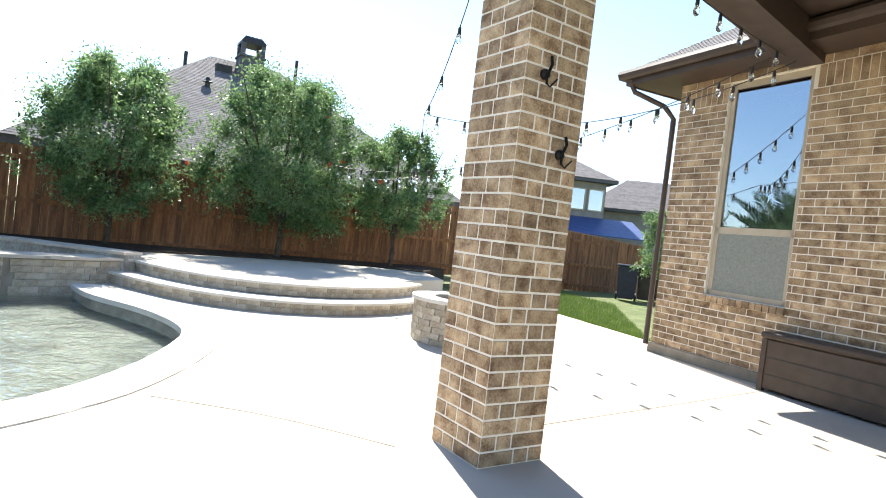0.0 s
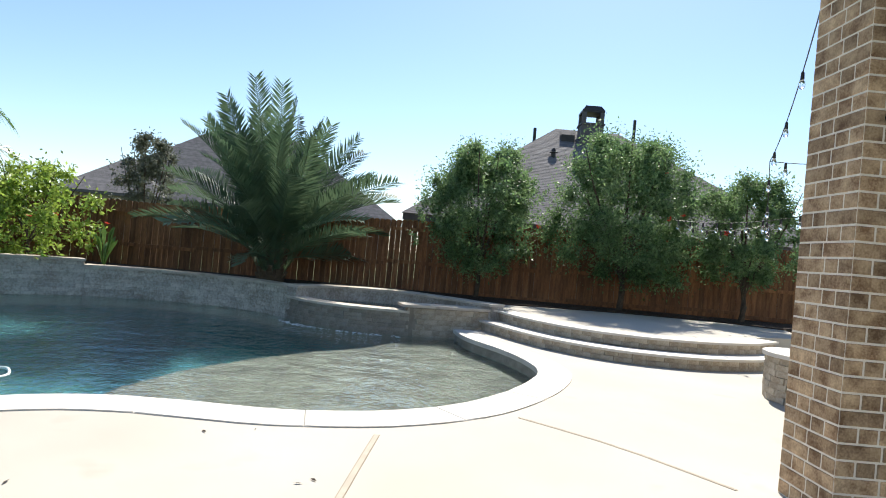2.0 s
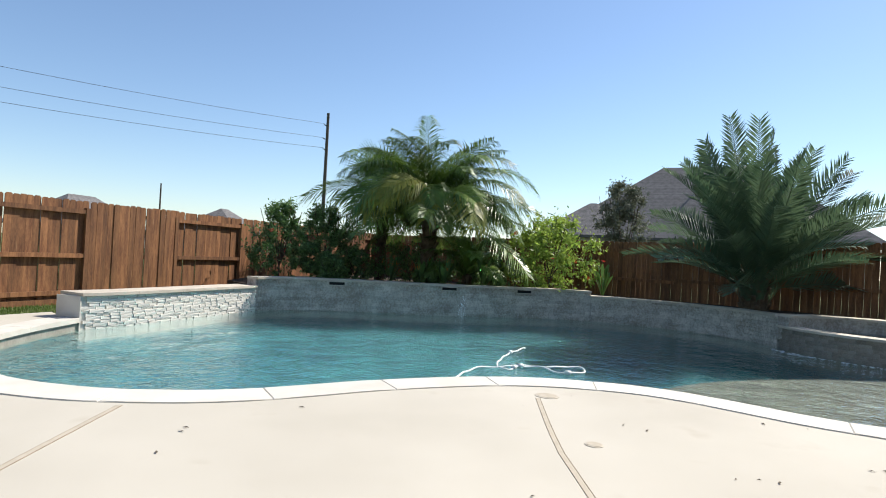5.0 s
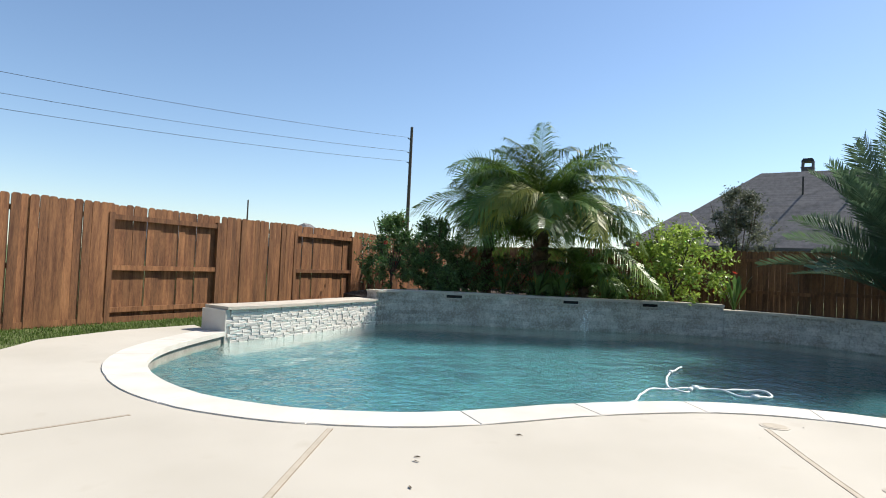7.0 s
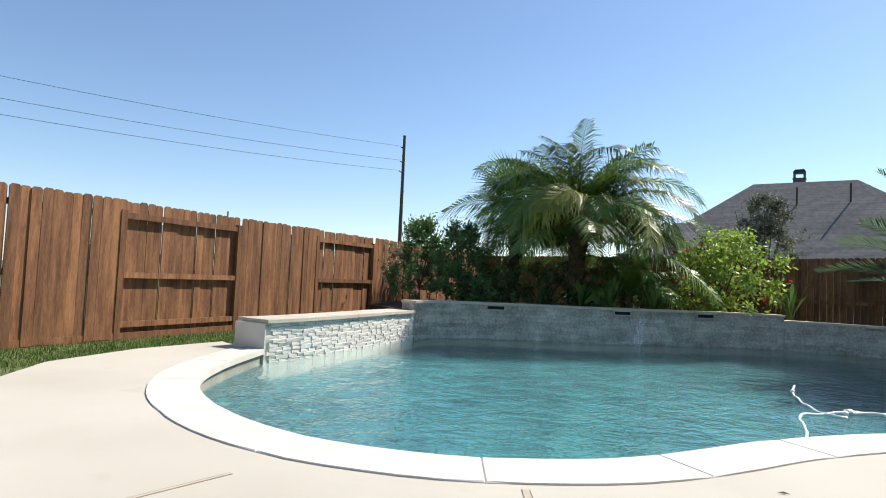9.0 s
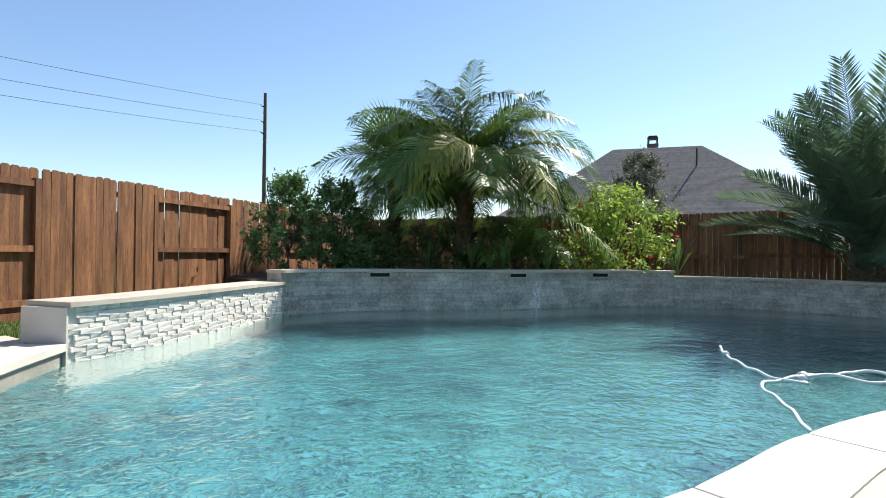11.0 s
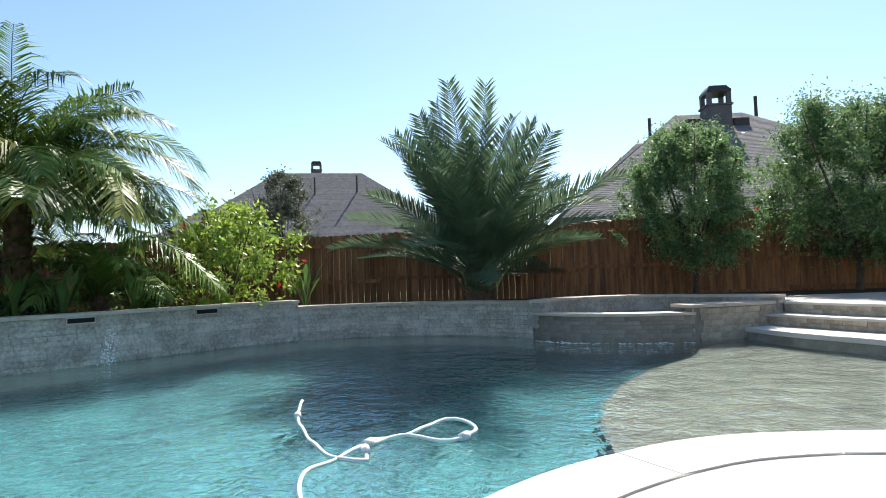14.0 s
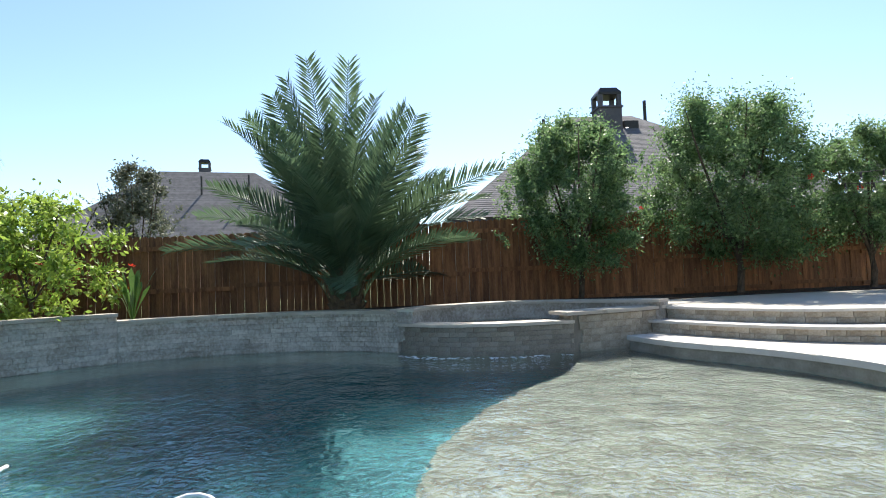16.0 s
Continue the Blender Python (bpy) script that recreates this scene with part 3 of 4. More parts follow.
# ---- fences ----
def picket_mesh(h):
    bm = bmesh.new()
    w, d, e = 0.138, 0.018, 0.03
    loop = [(-w / 2, 0), (w / 2, 0), (w / 2, h - e), (w / 2 - e, h), (-w / 2 + e, h), (-w / 2, h - e)]
    f, b = [bm.verts.new((x, 0, z)) for x, z in loop], [bm.verts.new((x, d, z)) for x, z in loop]
    bm.faces.new(f)
    bm.faces.new(b[::-1])
    for i in range(6):
        bm.faces.new((f[i], f[(i + 1) % 6], b[(i + 1) % 6], b[i]))
    return mesh_of(bm, "picket", M_FENCE)


def bar_mesh(name, w, d, h, material):
    bm = bmesh.new()
    box(bm, -w / 2, w / 2, -d / 2, d / 2, 0, h)
    return mesh_of(bm, name, material)


PICKET = picket_mesh(2.10)
POST = bar_mesh("post", 0.10, 0.10, 2.0, M_FENCE)
RAIL = bar_mesh("rail", 2.38, 0.042, 0.088, M_FENCE)
ROT = bar_mesh("kickboard", 2.38, 0.03, 0.14, M_FENCE)
left_fence = thing("fence", label="tall brown-stained cedar fence with alternating panels in sun", category="fence")
edge, open_panel = 4.75, False
while edge > -19.8:
    mid = edge - 1.19
    open_panel = not open_panel
    share("post", POST, pose(edge - 2.38 + 0.05, FENCE_L + 0.02, -0.1), left_fence)
    for z in (0.12, 0.87, 1.78):
        share("rail", RAIL, pose(mid, FENCE_L + (0.035 if open_panel else -0.05), z), left_fence)
    share("kickboard", ROT, pose(mid, FENCE_L + 0.05, -0.1), left_fence)
    for k in range(17):
        x = edge - 0.07 - k * 0.14
        share("picket", PICKET, pose(x, FENCE_L + (-0.03 if open_panel else 0.055), -0.05 + rng.uniform(-0.012, 0.012), 0, rng.uniform(-0.3, 0.3), 180 * rng.randrange(2)), left_fence)
    edge -= 2.38
back_fence = thing("fence", label="tall dark cedar fence in shade behind the trees", category="fence")
ang = math.degrees(math.atan2(1, 0.32))
way = Vector((0.32, 1)).normalized()
p0 = Vector((fence_x(-9.7), -9.7))
total = 38.0
count = int(total / 0.1425)
for k in range(count):
    p = p0 + way * (k * 0.1425)
    share("picket", PICKET, pose(p.x, p.y, fence_top(p.y) - 2.1 + rng.uniform(-0.01, 0.01), 0, rng.uniform(-0.12, 0.12), ang + 180 * rng.randrange(2)), back_fence)
for k in range(15):
    p = p0 + way * (k * 2.4 + 1.2)
    for z in (0.2, 0.95, 1.8):
        share("rail", RAIL, pose(p.x + 0.05, p.y - 0.02, fence_top(p.y) - 2.1 + z, 0, 0, ang), back_fence)
    q = p0 + way * (k * 2.4)
    share("post", POST, pose(q.x - 0.09, q.y + 0.04, fence_top(q.y) - 2.12, 0, 0, ang), back_fence)

# ---- brick column and house ----
COURSE, COL_COURSE = 0.095, 0.0995


def brick_mesh(ln, h=COURSE):
    bm = chamfered(0.007, ln - 0.007, -0.04, 0.012, 0.007, h - 0.007, 0.003)
    return mesh_of(bm, "brick", M_BRICK)


B_FULL, B_HALF, B_COLF, B_COLH = brick_mesh(0.28), brick_mesh(0.14), brick_mesh(0.278, COL_COURSE), brick_mesh(0.125, COL_COURSE)
COL = 0.528
col = thing("brick_column", -2.315, 6.215, 0, -19.0, "square tan brick porch column with iron hooks", "column", kind="structure")
bm = bmesh.new()
box(bm, -COL / 2 + 0.005, COL / 2 - 0.005, -COL / 2 + 0.005, COL / 2 - 0.005, 0, 4.05)
part("core", bm, M_BMORT, col)
for r in range(42):
    for f in range(4):
        base = Matrix.Rotation(f * math.pi / 2, 4, "Z") @ Matrix.Translation((-COL / 2, -COL / 2 + 0.012, r * COL_COURSE))
        order = (B_COLF, B_COLH, B_COLH) if (r + f) % 2 else (B_COLH, B_COLH, B_COLF)
        x = 0.0
        for me in order:
            ln = 0.278 if me is B_COLF else 0.125
            share("brick", me, base @ Matrix.Translation((x + ln, 0, 0)) @ Matrix.Rotation(math.pi, 4, "Z"), col)
            x += ln
for hx, hz in ((-0.10, 2.44), (0.10, 1.98)):
    hook = part("hook", bmesh.new(), M_IRON, col)
    bm = bmesh.new()
    y = COL / 2
    tube(bm, [(y, hx + 0.035, hz + 0.12), (y + 0.02, hx + 0.03, hz + 0.07), (y + 0.02, hx, hz), (y + 0.04, hx - 0.02, hz - 0.06), (y + 0.07, hx - 0.015, hz - 0.085), (y + 0.09, hx + 0.02, hz - 0.035)], 0.011, 0.006)
    tube(bm, [(y, hx - 0.01, hz + 0.0), (y + 0.025, hx - 0.01, hz + 0.0)], 0.035, 0.028, 10)
    hook.data = mesh_of(bm, "hook", M_IRON, True)

H0, HA = (-3.1, 12.0), -27.0
house = thing("house", *H0, 0, HA, "single-storey tan brick house with brown eaves", "house")
WK0, WK1, WZ0, WZ1, HH = 0.86, 2.04, 1.0, 3.93, 4.04
bm = bmesh.new()
for x0, x1, z0, z1 in ((0.01, WK0, 0.14, HH), (WK1, 9.0, 0.14, HH), (WK0, WK1, 0.14, WZ0), (WK0, WK1, WZ1, HH)):
    box(bm, x0, x1, 0.006, 0.3, z0, z1)
box(bm, 0.01, 0.3, 0.3, 7.0, 0.14, HH)
part("wall", bm, M_BMORT, house)
bm = bmesh.new()
box(bm, -0.02, 9.0, -0.03, 0.3, -0.2, 0.14)
box(bm, -0.02, 0.3, 0.3, 7.0, -0.2, 0.14)
part("foundation", bm, mat("foundation_concrete", (0.22, 0.18, 0.13), (0.34, 0.28, 0.21), 4, 0.9), house, "stained concrete foundation")
rest = bmesh.new()
row = 0
z = 0.14
while z < 3.65:
    x = -0.14 if row % 2 else 0.0
    while x < 9.0:
        a, b = max(x, 0.0), min(x + 0.28, 9.0)
        for u, v in ((a, min(b, WK0)), (max(a, WK1), b)) if WZ0 - 0.05 <= z < WZ1 else ((a, b),):
            if v - u > 0.03:
                if z < 2.5 and v < 3.4 and (v - u > 0.27 or 0.12 < v - u < 0.15):
                    share("brick", B_FULL if v - u > 0.2 else B_HALF, pose(u + (0.28 if v - u > 0.2 else 0.14), 0.012, z, 0, 0, 180), house)
                else:
                    box(rest, u + 0.007, v - 0.007, 0.0, 0.05, z + 0.007, z + COURSE - 0.007)
        x += 0.28
    z += COURSE
    row += 1
x = 0.0
while x < 8.95:
    if x + 0.1 < WK0 or x > WK1:
        box(rest, x + 0.007, x + 0.088, 0.0, 0.05, 3.662, 3.93)
    x += 0.095
x = 0.0
while x < 8.9:
    box(rest, x + 0.007, x + 0.273, 0.0, 0.05, 3.944, HH)
    x += 0.28
field = tagged(part("brickwork", rest, M_BRICKS, house), kind="stuff")
window = part("window", bmesh.new(), M_FRAME, house, "tall almond-framed sash window with lowered blind")
bm = bmesh.new()
MID = WZ0 + 0.90
for x0, x1, z0, z1, y in ((WK0, WK0 + 0.07, WZ0, WZ1, 0.0), (WK1 - 0.07, WK1, WZ0, WZ1, 0.0), (WK0, WK1, WZ1 - 0.08, WZ1, 0.0), (WK0, WK1, WZ0, WZ0 + 0.07, 0.0), (WK0, WK1, MID - 0.045, MID + 0.045, 0.0)):
    box(bm, x0, x1, 0.05 + y, 0.12, z0, z1)
window.data = mesh_of(bm, "window", M_FRAME)
for z0, z1, y in ((WZ0 + 0.07, MID - 0.045, 0.09), (MID + 0.045, WZ1 - 0.08, 0.075)):
    bm = bmesh.new()
    box(bm, WK0 + 0.07, WK1 - 0.07, y, y + 0.006, z0, z1)
    part("pane", bm, M_PANE, window)
bm = bmesh.new()
for k in range(71):
    zz = WZ0 + 0.1 + k * 0.04
    box(bm, WK0 + 0.08, WK1 - 0.08, -0.018, 0.018, 0, 0.003, Matrix.Translation((0, 0.17, zz)) @ Matrix.Rotation(radians(50), 4, "X"))
part("blind", bm, M_BLIND, window, "pale horizontal slat blind")
bm = bmesh.new()
box(bm, WK0 + 0.07, WK1 - 0.07, 0.058, 0.062, WZ0 + 0.07, MID - 0.045)
part("insect_screen", bm, mat("insect_screen", (0.20, 0.20, 0.17), (0.27, 0.27, 0.23), 40, 0.7), window, "grey insect screen")
# Dark sheet behind the blind, painted with the room's shade.
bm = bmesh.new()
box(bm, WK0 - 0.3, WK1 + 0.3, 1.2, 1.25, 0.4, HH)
part("dim_backdrop", bm, M_ROOM, house)
bm = bmesh.new()
x = WK0 - 0.04
while x < WK1:
    box(bm, x + 0.005, x + 0.09, -0.03, 0.06, WZ0 - 0.10, WZ0 - 0.012)
    x += 0.095
part("brick_sill", bm, M_BRICKS, house)
# eaves, gutter, downspout, roof
for kind, x0, x1, y0, y1, z0, z1 in (("soffit", -0.55, 9.4, -0.55, 0.0, HH, HH + 0.03), ("soffit", -0.55, 0.0, 0.002, 7.2, HH, HH + 0.03),
                                      ("fascia", -0.55, 9.4, -0.58, -0.552, HH - 0.02, HH + 0.2), ("fascia", -0.58, -0.552, -0.58, 7.2, HH - 0.02, HH + 0.2)):
    bm = bmesh.new()
    box(bm, x0, x1, y0, y1, z0, z1)
    part(kind, bm, M_BROWN, house, "dark brown painted eave board")
bm = bmesh.new()
for a, b in (((-0.64, -0.64), (9.4, -0.64)), ((-0.64, -0.64), (-0.64, 7.2))):
    tube(bm, [(a[0], a[1], HH + 0.13), (b[0], b[1], HH + 0.13)], 0.075, sides=8)
part("gutter", bm, M_BROWN, house, "brown roof gutter")
bm = bmesh.new()
tube(bm, [(-0.5, -0.6, HH + 0.08), (-0.45, -0.5, HH - 0.12), (-0.15, -0.15, HH - 0.32), (-0.055, -0.04, HH - 0.5), (-0.055, -0.04, 0.1)], 0.04, sides=8)
part("downspout", bm, M_BROWN, house)


def hip_roof(parent, x0, x1, y0, y1, z0, z1, r0, r1, ry, material, step=0.3):
    """A hip roof in courses of shingles: each course a thin lapped strip."""
    bm = bmesh.new()
    c = [Vector((x0, y0, z0)), Vector((x1, y0, z0)), Vector((x1, y1, z0)), Vector((x0, y1, z0))]
    a, b = Vector((r0, ry, z1)), Vector((r1, ry, z1))
    for p, q, u, v in ((c[0], c[1], a, b), (c[1], c[2], b, b), (c[2], c[3], b, a), (c[3], c[0], a, a)):
        k = max(4, int((u - p).length / step))
        nrm = (q - p).cross(u - p).normalized() * 0.007
        for i in range(k):
            s, t = i / k, (i + 1) / k
            vs = [bm.verts.new(w) for w in (p.lerp(u, s) + nrm, q.lerp(v, s) + nrm, q.lerp(v, t), p.lerp(u, t))]
            if (vs[2].co - vs[3].co).length < 1e-4:
                bm.faces.new(vs[:3])
            else:
                bm.faces.new(vs)
            lo = [bm.verts.new(w) for w in (p.lerp(u, s), q.lerp(v, s))]
            bm.faces.new((lo[0], lo[1], vs[1], vs[0]))
    return tagged(part("roof", bm, material, parent, "weathered grey asphalt shingle roof"), kind="stuff")


hip_roof(house, -0.6, 9.6, -0.6, 8.0, HH + 0.2, HH + 3.0, 3.6, 6.0, 3.7, M_ROOF, 0.16)
# porch beam and ceiling
porch = thing("porch_roof", label="dark brown porch beams and ceiling on a brick column", category="porch", kind="structure")
bm = bmesh.new()
c0, c1 = Vector((-2.315, 6.215)), Vector((-1.38, 11.1))
u = Vector((0.945, -0.326))
prism(bm, [tuple(p) for p in (c0 + u * -0.2, c0 + u * 0.2, c1 + u * 0.2, c1 + u * -0.2)], 3.94, 4.26)
prism(bm, [tuple(p) for p in (c0 + u * 0.21, c0 + u * 7 + Vector((0, 0)), c0 + u * 7 + Vector((0.12, 0.36)), c0 + u * 0.21 + Vector((0.12, 0.36)))], 3.94, 4.26)
part("beam", bm, M_BROWN, porch)
bm = bmesh.new()
prism(bm, [tuple(p) for p in (c0 + u * -0.6 - Vector((0.1, 0.5)), c0 + u * 7 - Vector((0.1, 0.5)), c0 + u * 7 + Vector((2, 4.6)), c1 + u * -0.55)], 4.265, 4.31)
part("ceiling", bm, M_BROWN, porch)

# deck box beside the house wall
dbox = thing("deck_box", -1.40, 10.80, 0, -26, "dark brown resin storage box against the brick wall", "storage box")
part("body", chamfered(0.0, 1.75, -0.02, 0.46, 0.03, 0.62, 0.015), M_RESIN, dbox)
for zz in (0.2, 0.4):
    bm = bmesh.new()
    box(bm, 0.03, 1.72, -0.026, -0.018, zz, zz + 0.012)
    part("groove", bm, M_DARK, dbox)
for x in (-0.015, 1.70):
    bm = bmesh.new()
    box(bm, x, x + 0.06, -0.035, 0.03, 0.0, 0.62)
    part("corner_post", bm, M_RESIN, dbox)
part("lid", chamfered(-0.04, 1.79, -0.05, 0.48, 0.625, 0.70, 0.02), M_RESIN, dbox)

# fire pit
pit = thing("fire_pit", -4.8, 9.3, 0, 0, "round pale stone fire pit with an open top", "fire pit")
ring = [(0.60 * math.cos(a), 0.60 * math.sin(a)) for a in [-2 * math.pi * k / 32 for k in range(33)]]
bm = bmesh.new()
strip(bm, ring[::-1], -0.2, -0.005, 0.0, 0.53)
part("core", bm, M_MORTAR, pit)
veneer(pit, ring[::-1], 0.0, 0.0, 0.53, 0.076, LEN_C, STEP_ST, rng, jut=0.004)
bm = bmesh.new()
strip(bm, [(x * 1.0, y * 1.0) for x, y in ring[::-1]], -0.24, 0.06, 0.532, 0.58)
part("rim", bm, M_COPING, pit)
bm = bmesh.new()
lathe(bm, [(0.40, 0.02), (0.40, 0.3)], 20)
part("fill", bm, M_SOIL, pit)

# ---- palms ----
def frond_mesh(name, material, length, elev, droop, n, leaf, vee, hang, seed, width=0.022, sweep=0.8):
    """A feather leaf in the xz plane: a bowed midrib with leaflets in pairs. elev and droop in degrees."""
    r = random.Random(seed)
    bm = bmesh.new()
    pts, p, segs = [], Vector((0, 0, 0)), 14
    for i in range(segs + 1):
        pts.append(p.copy())
        a = radians(elev - droop * (i / segs) ** 1.5)
        p = p + Vector((math.cos(a), 0, math.sin(a))) * length / segs
    tube(bm, pts, 0.018, 0.004, 5)
    for i in range(n):
        s = 0.16 + 0.83 * i / n
        f = s * segs
        k = min(int(f), segs - 1)
        q = pts[k].lerp(pts[k + 1], f - k)
        t = (pts[k + 1] - pts[k]).normalized()
        up = Vector((-t.z, 0, t.x))
        ln = leaf * (0.45 + 1.1 * math.sin(math.pi * min(1, 0.12 + 0.86 * s))) / 1.4 * r.uniform(0.85, 1.1)
        for sd in (-1, 1):
            w = (t * sweep * r.uniform(0.8, 1.2) + Vector((0, sd, 0)) * r.uniform(0.8, 1.0) + up * vee * r.uniform(0.5, 1.2)).normalized()
            mid = q + w * ln * 0.5
            tip = q + w * ln + Vector((0, 0, -hang * ln * r.uniform(0.5, 1.2)))
            mid.z -= hang * ln * 0.12
            side = t.cross(w).cross(w).normalized() * width
            a, b, c, d, e = bm.verts.new(q - side * 0.4), bm.verts.new(q + side * 0.4), bm.verts.new(mid + side), bm.verts.new(mid - side), bm.verts.new(tip)
            bm.faces.new((a, b, c, d))
            bm.faces.new((d, c, e))
    me = bpy.data.meshes.new(name)
    bm.to_mesh(me)
    bm.free()
    me.materials.append(material)
    return me


def boots(bm, h, r0, r1, rnd, rows):
    tube(bm, [(0, 0, h * k / 6) for k in range(7)], r0, r1, 14)
    for k in range(rows):
        z, a = h * (0.05 + 0.95 * k / rows), k * 2.4
        rr = r0 + (r1 - r0) * z / h
        m = Matrix.Translation((rr * math.cos(a), rr * math.sin(a), z)) @ Matrix.Rotation(a, 4, "Z") @ Matrix.Rotation(radians(rnd.uniform(15, 35)), 4, "Y")
        box(bm, -0.02, 0.03, -0.05, 0.05, -0.02, 0.12, m)


date = thing("date_palm", -14.1, 3.50, 0.40, 0, "date palm with stiff grey-green feather fronds from a short stout trunk", "palm tree")
bm = bmesh.new()
boots(bm, 0.75, 0.30, 0.26, rng, 40)
part("trunk", bm, M_BOOT, date)
classes = [(86, 10), (77, 24), (63, 38), (49, 48), (37, 50), (26, 44), (18, 36)]
kinds = [[frond_mesh("frond", M_DATE, ln, e, d, 66, 0.58, 0.34, 0.05, 10 * i + j, 0.017, 0.95) for j, ln in enumerate((3.0, 3.4))] for i, (e, d) in enumerate(classes)]
for i, (cnt, lift) in enumerate(((8, 0.75), (12, 0.7), (12, 0.65), (11, 0.6), (7, 0.5), (4, 0.5), (3, 0.5))):
    for k in range(cnt):
        az = 360 * (k + 0.5 * (i % 2)) / cnt + rng.uniform(-14, 14)
        rad = radians(az)
        s = rng.uniform(0.90, 1.06) * (1.13, 1.09, 1.07, 1.06, 1.04, 0.95, 0.95)[i]
        share("frond", kinds[i][k % 2], pose(0.12 * math.cos(rad), 0.12 * math.sin(rad), lift, 0, 0, az) @ pose(0, 0, 0, rng.uniform(-35, 35), rng.uniform(-7, 7), 0) @ Matrix.Scale(s, 4), date)
for k in range(10):
    az = k * 137.5
    share("frond", kinds[1 + k % 2][k % 2], pose(0.24 * math.cos(radians(az)), 0.24 * math.sin(radians(az)), 0.06, 0, 0, az) @ Matrix.Scale(rng.uniform(0.22, 0.42), 4), date)

queen = thing("queen_palm", -14.2, -5.0, 0.40, 0, "queen palm with arching glossy fronds, some yellowing", "palm tree")
bm = bmesh.new()
boots(bm, 2.05, 0.24, 0.19, rng, 34)
part("trunk", bm, M_BOOT, queen)
classes = [(80, 80), (69, 108), (54, 128), (38, 118), (24, 80), (8, 50)]
kinds = [[frond_mesh("frond", M_QUEEN, ln, e, d, 70, 0.74, 0.30, 0.65, 100 + 10 * i + j, 0.0155) for j, ln in enumerate((3.0, 3.6))] for i, (e, d) in enumerate(classes)]
yellow = frond_mesh("frond", M_QUEENY, 3.2, 40, 115, 66, 0.72, 0.25, 0.8, 177, 0.016)
for i, cnt in enumerate((13, 20, 22, 20, 15, 8)):
    for k in range(cnt):
        az = 360 * (k + 0.5 * (i % 2)) / cnt + rng.uniform(-14, 14)
        me = yellow if i in (2, 3, 4) and k in (0, 1, 10) else kinds[i][k % 2]
        share("frond", me, pose(0, 0, 2.0 + rng.uniform(-0.15, 0.1), 0, 0, az + rng.uniform(-8, 8)) @ pose(0, 0, 0, rng.uniform(-28, 28), rng.uniform(-12, 12), 0) @ Matrix.Scale(rng.uniform(0.78, 1.14), 4), queen)
low_palm = thing("young_palm", -14.0, -3.7, 0.40, 0, "young palm with drooping light green fronds", "palm tree")
kid = [frond_mesh("frond", M_QUEEN, 1.9, e, 100, 44, 0.45, 0.25, 0.6, 300 + e, 0.015) for e in (75, 55, 35)]
for k in range(15):
    share("frond", kid[k % 3], pose(0, 0, 0.35, 0, 0, k * 24 + rng.uniform(-8, 8)), low_palm)
bm = bmesh.new()
boots(bm, 0.4, 0.10, 0.08, rng, 10)
part("trunk", bm, M_BOOT, low_palm)


def fan_mesh(r, seed):
    q = random.Random(seed)
    bm = bmesh.new()
    tube(bm, [(0, 0, 0), (0.45 * r, 0, 0.06), (0.9 * r, 0, 0.0)], 0.012, 0.008, 5)
    for k in range(26):
        a = radians(-125 + 250 * k / 25)
        c, s = math.cos(a), math.sin(a)
        ln = r * (0.72 + 0.28 * math.cos(a)) * q.uniform(0.92, 1.05)
        b = Vector((0.9 * r, 0, 0))
        w, sd = Vector((c, s, 0.08)), Vector((-s, c, 0)) * 0.026
        mid, tip = b + w * ln * 0.6, b + w * ln + Vector((0, 0, -0.18 * ln))
        vs = [bm.verts.new(v) for v in (b - sd * 0.2, b + sd * 0.2, mid + sd, mid - sd, tip)]
        bm.faces.new((vs[0], vs[1], vs[2], vs[3]))
        bm.faces.new((vs[3], vs[2], vs[4]))
    me = bpy.data.meshes.new("fan_leaf")
    bm.to_mesh(me)
    bm.free()
    me.materials.append(M_FAN)
    return me


fan = thing("fan_palm", -15.3, -7.1, 0.40, 0, "fan palm with pleated round leaves on a shaggy trunk", "palm tree")
bm = bmesh.new()
boots(bm, 2.75, 0.17, 0.14, rng, 40)
part("trunk", bm, M_BOOT, fan)
fans = [fan_mesh(0.95, k) for k in range(3)]
for k in range(34):
    e = 80 - 120 * (k / 34) ** 1.1
    share("fan_leaf", fans[k % 3], pose(0, 0, 2.75, 0, 0, k * 137.5) @ Matrix.Rotation(radians(-e), 4, "Y") @ Matrix.Scale(rng.uniform(0.85, 1.1), 4), fan)


# ---- trees and shrubs ----
def limbs(h, spread, count, seed, r0=0.07):
    q = random.Random(seed)
    bm = bmesh.new()
    fork = h * 0.22
    tube(bm, [(0, 0, 0), (0.03, 0.02, fork * 0.5), (0, 0, fork)], r0, r0 * 0.8, 8)
    for k in range(count):
        a, s = 2 * math.pi * k / count + q.uniform(-0.3, 0.3), q.uniform(0.4, 1.0) * spread
        tube(bm, [(0, 0, fork * q.uniform(0.75, 1.0)), (s * 0.35 * math.cos(a), s * 0.35 * math.sin(a), h * 0.42), (s * 0.75 * math.cos(a), s * 0.75 * math.sin(a), h * 0.68), (s * math.cos(a), s * math.sin(a), h * 0.9)], r0 * 0.55, 0.008, 6)
    return bm


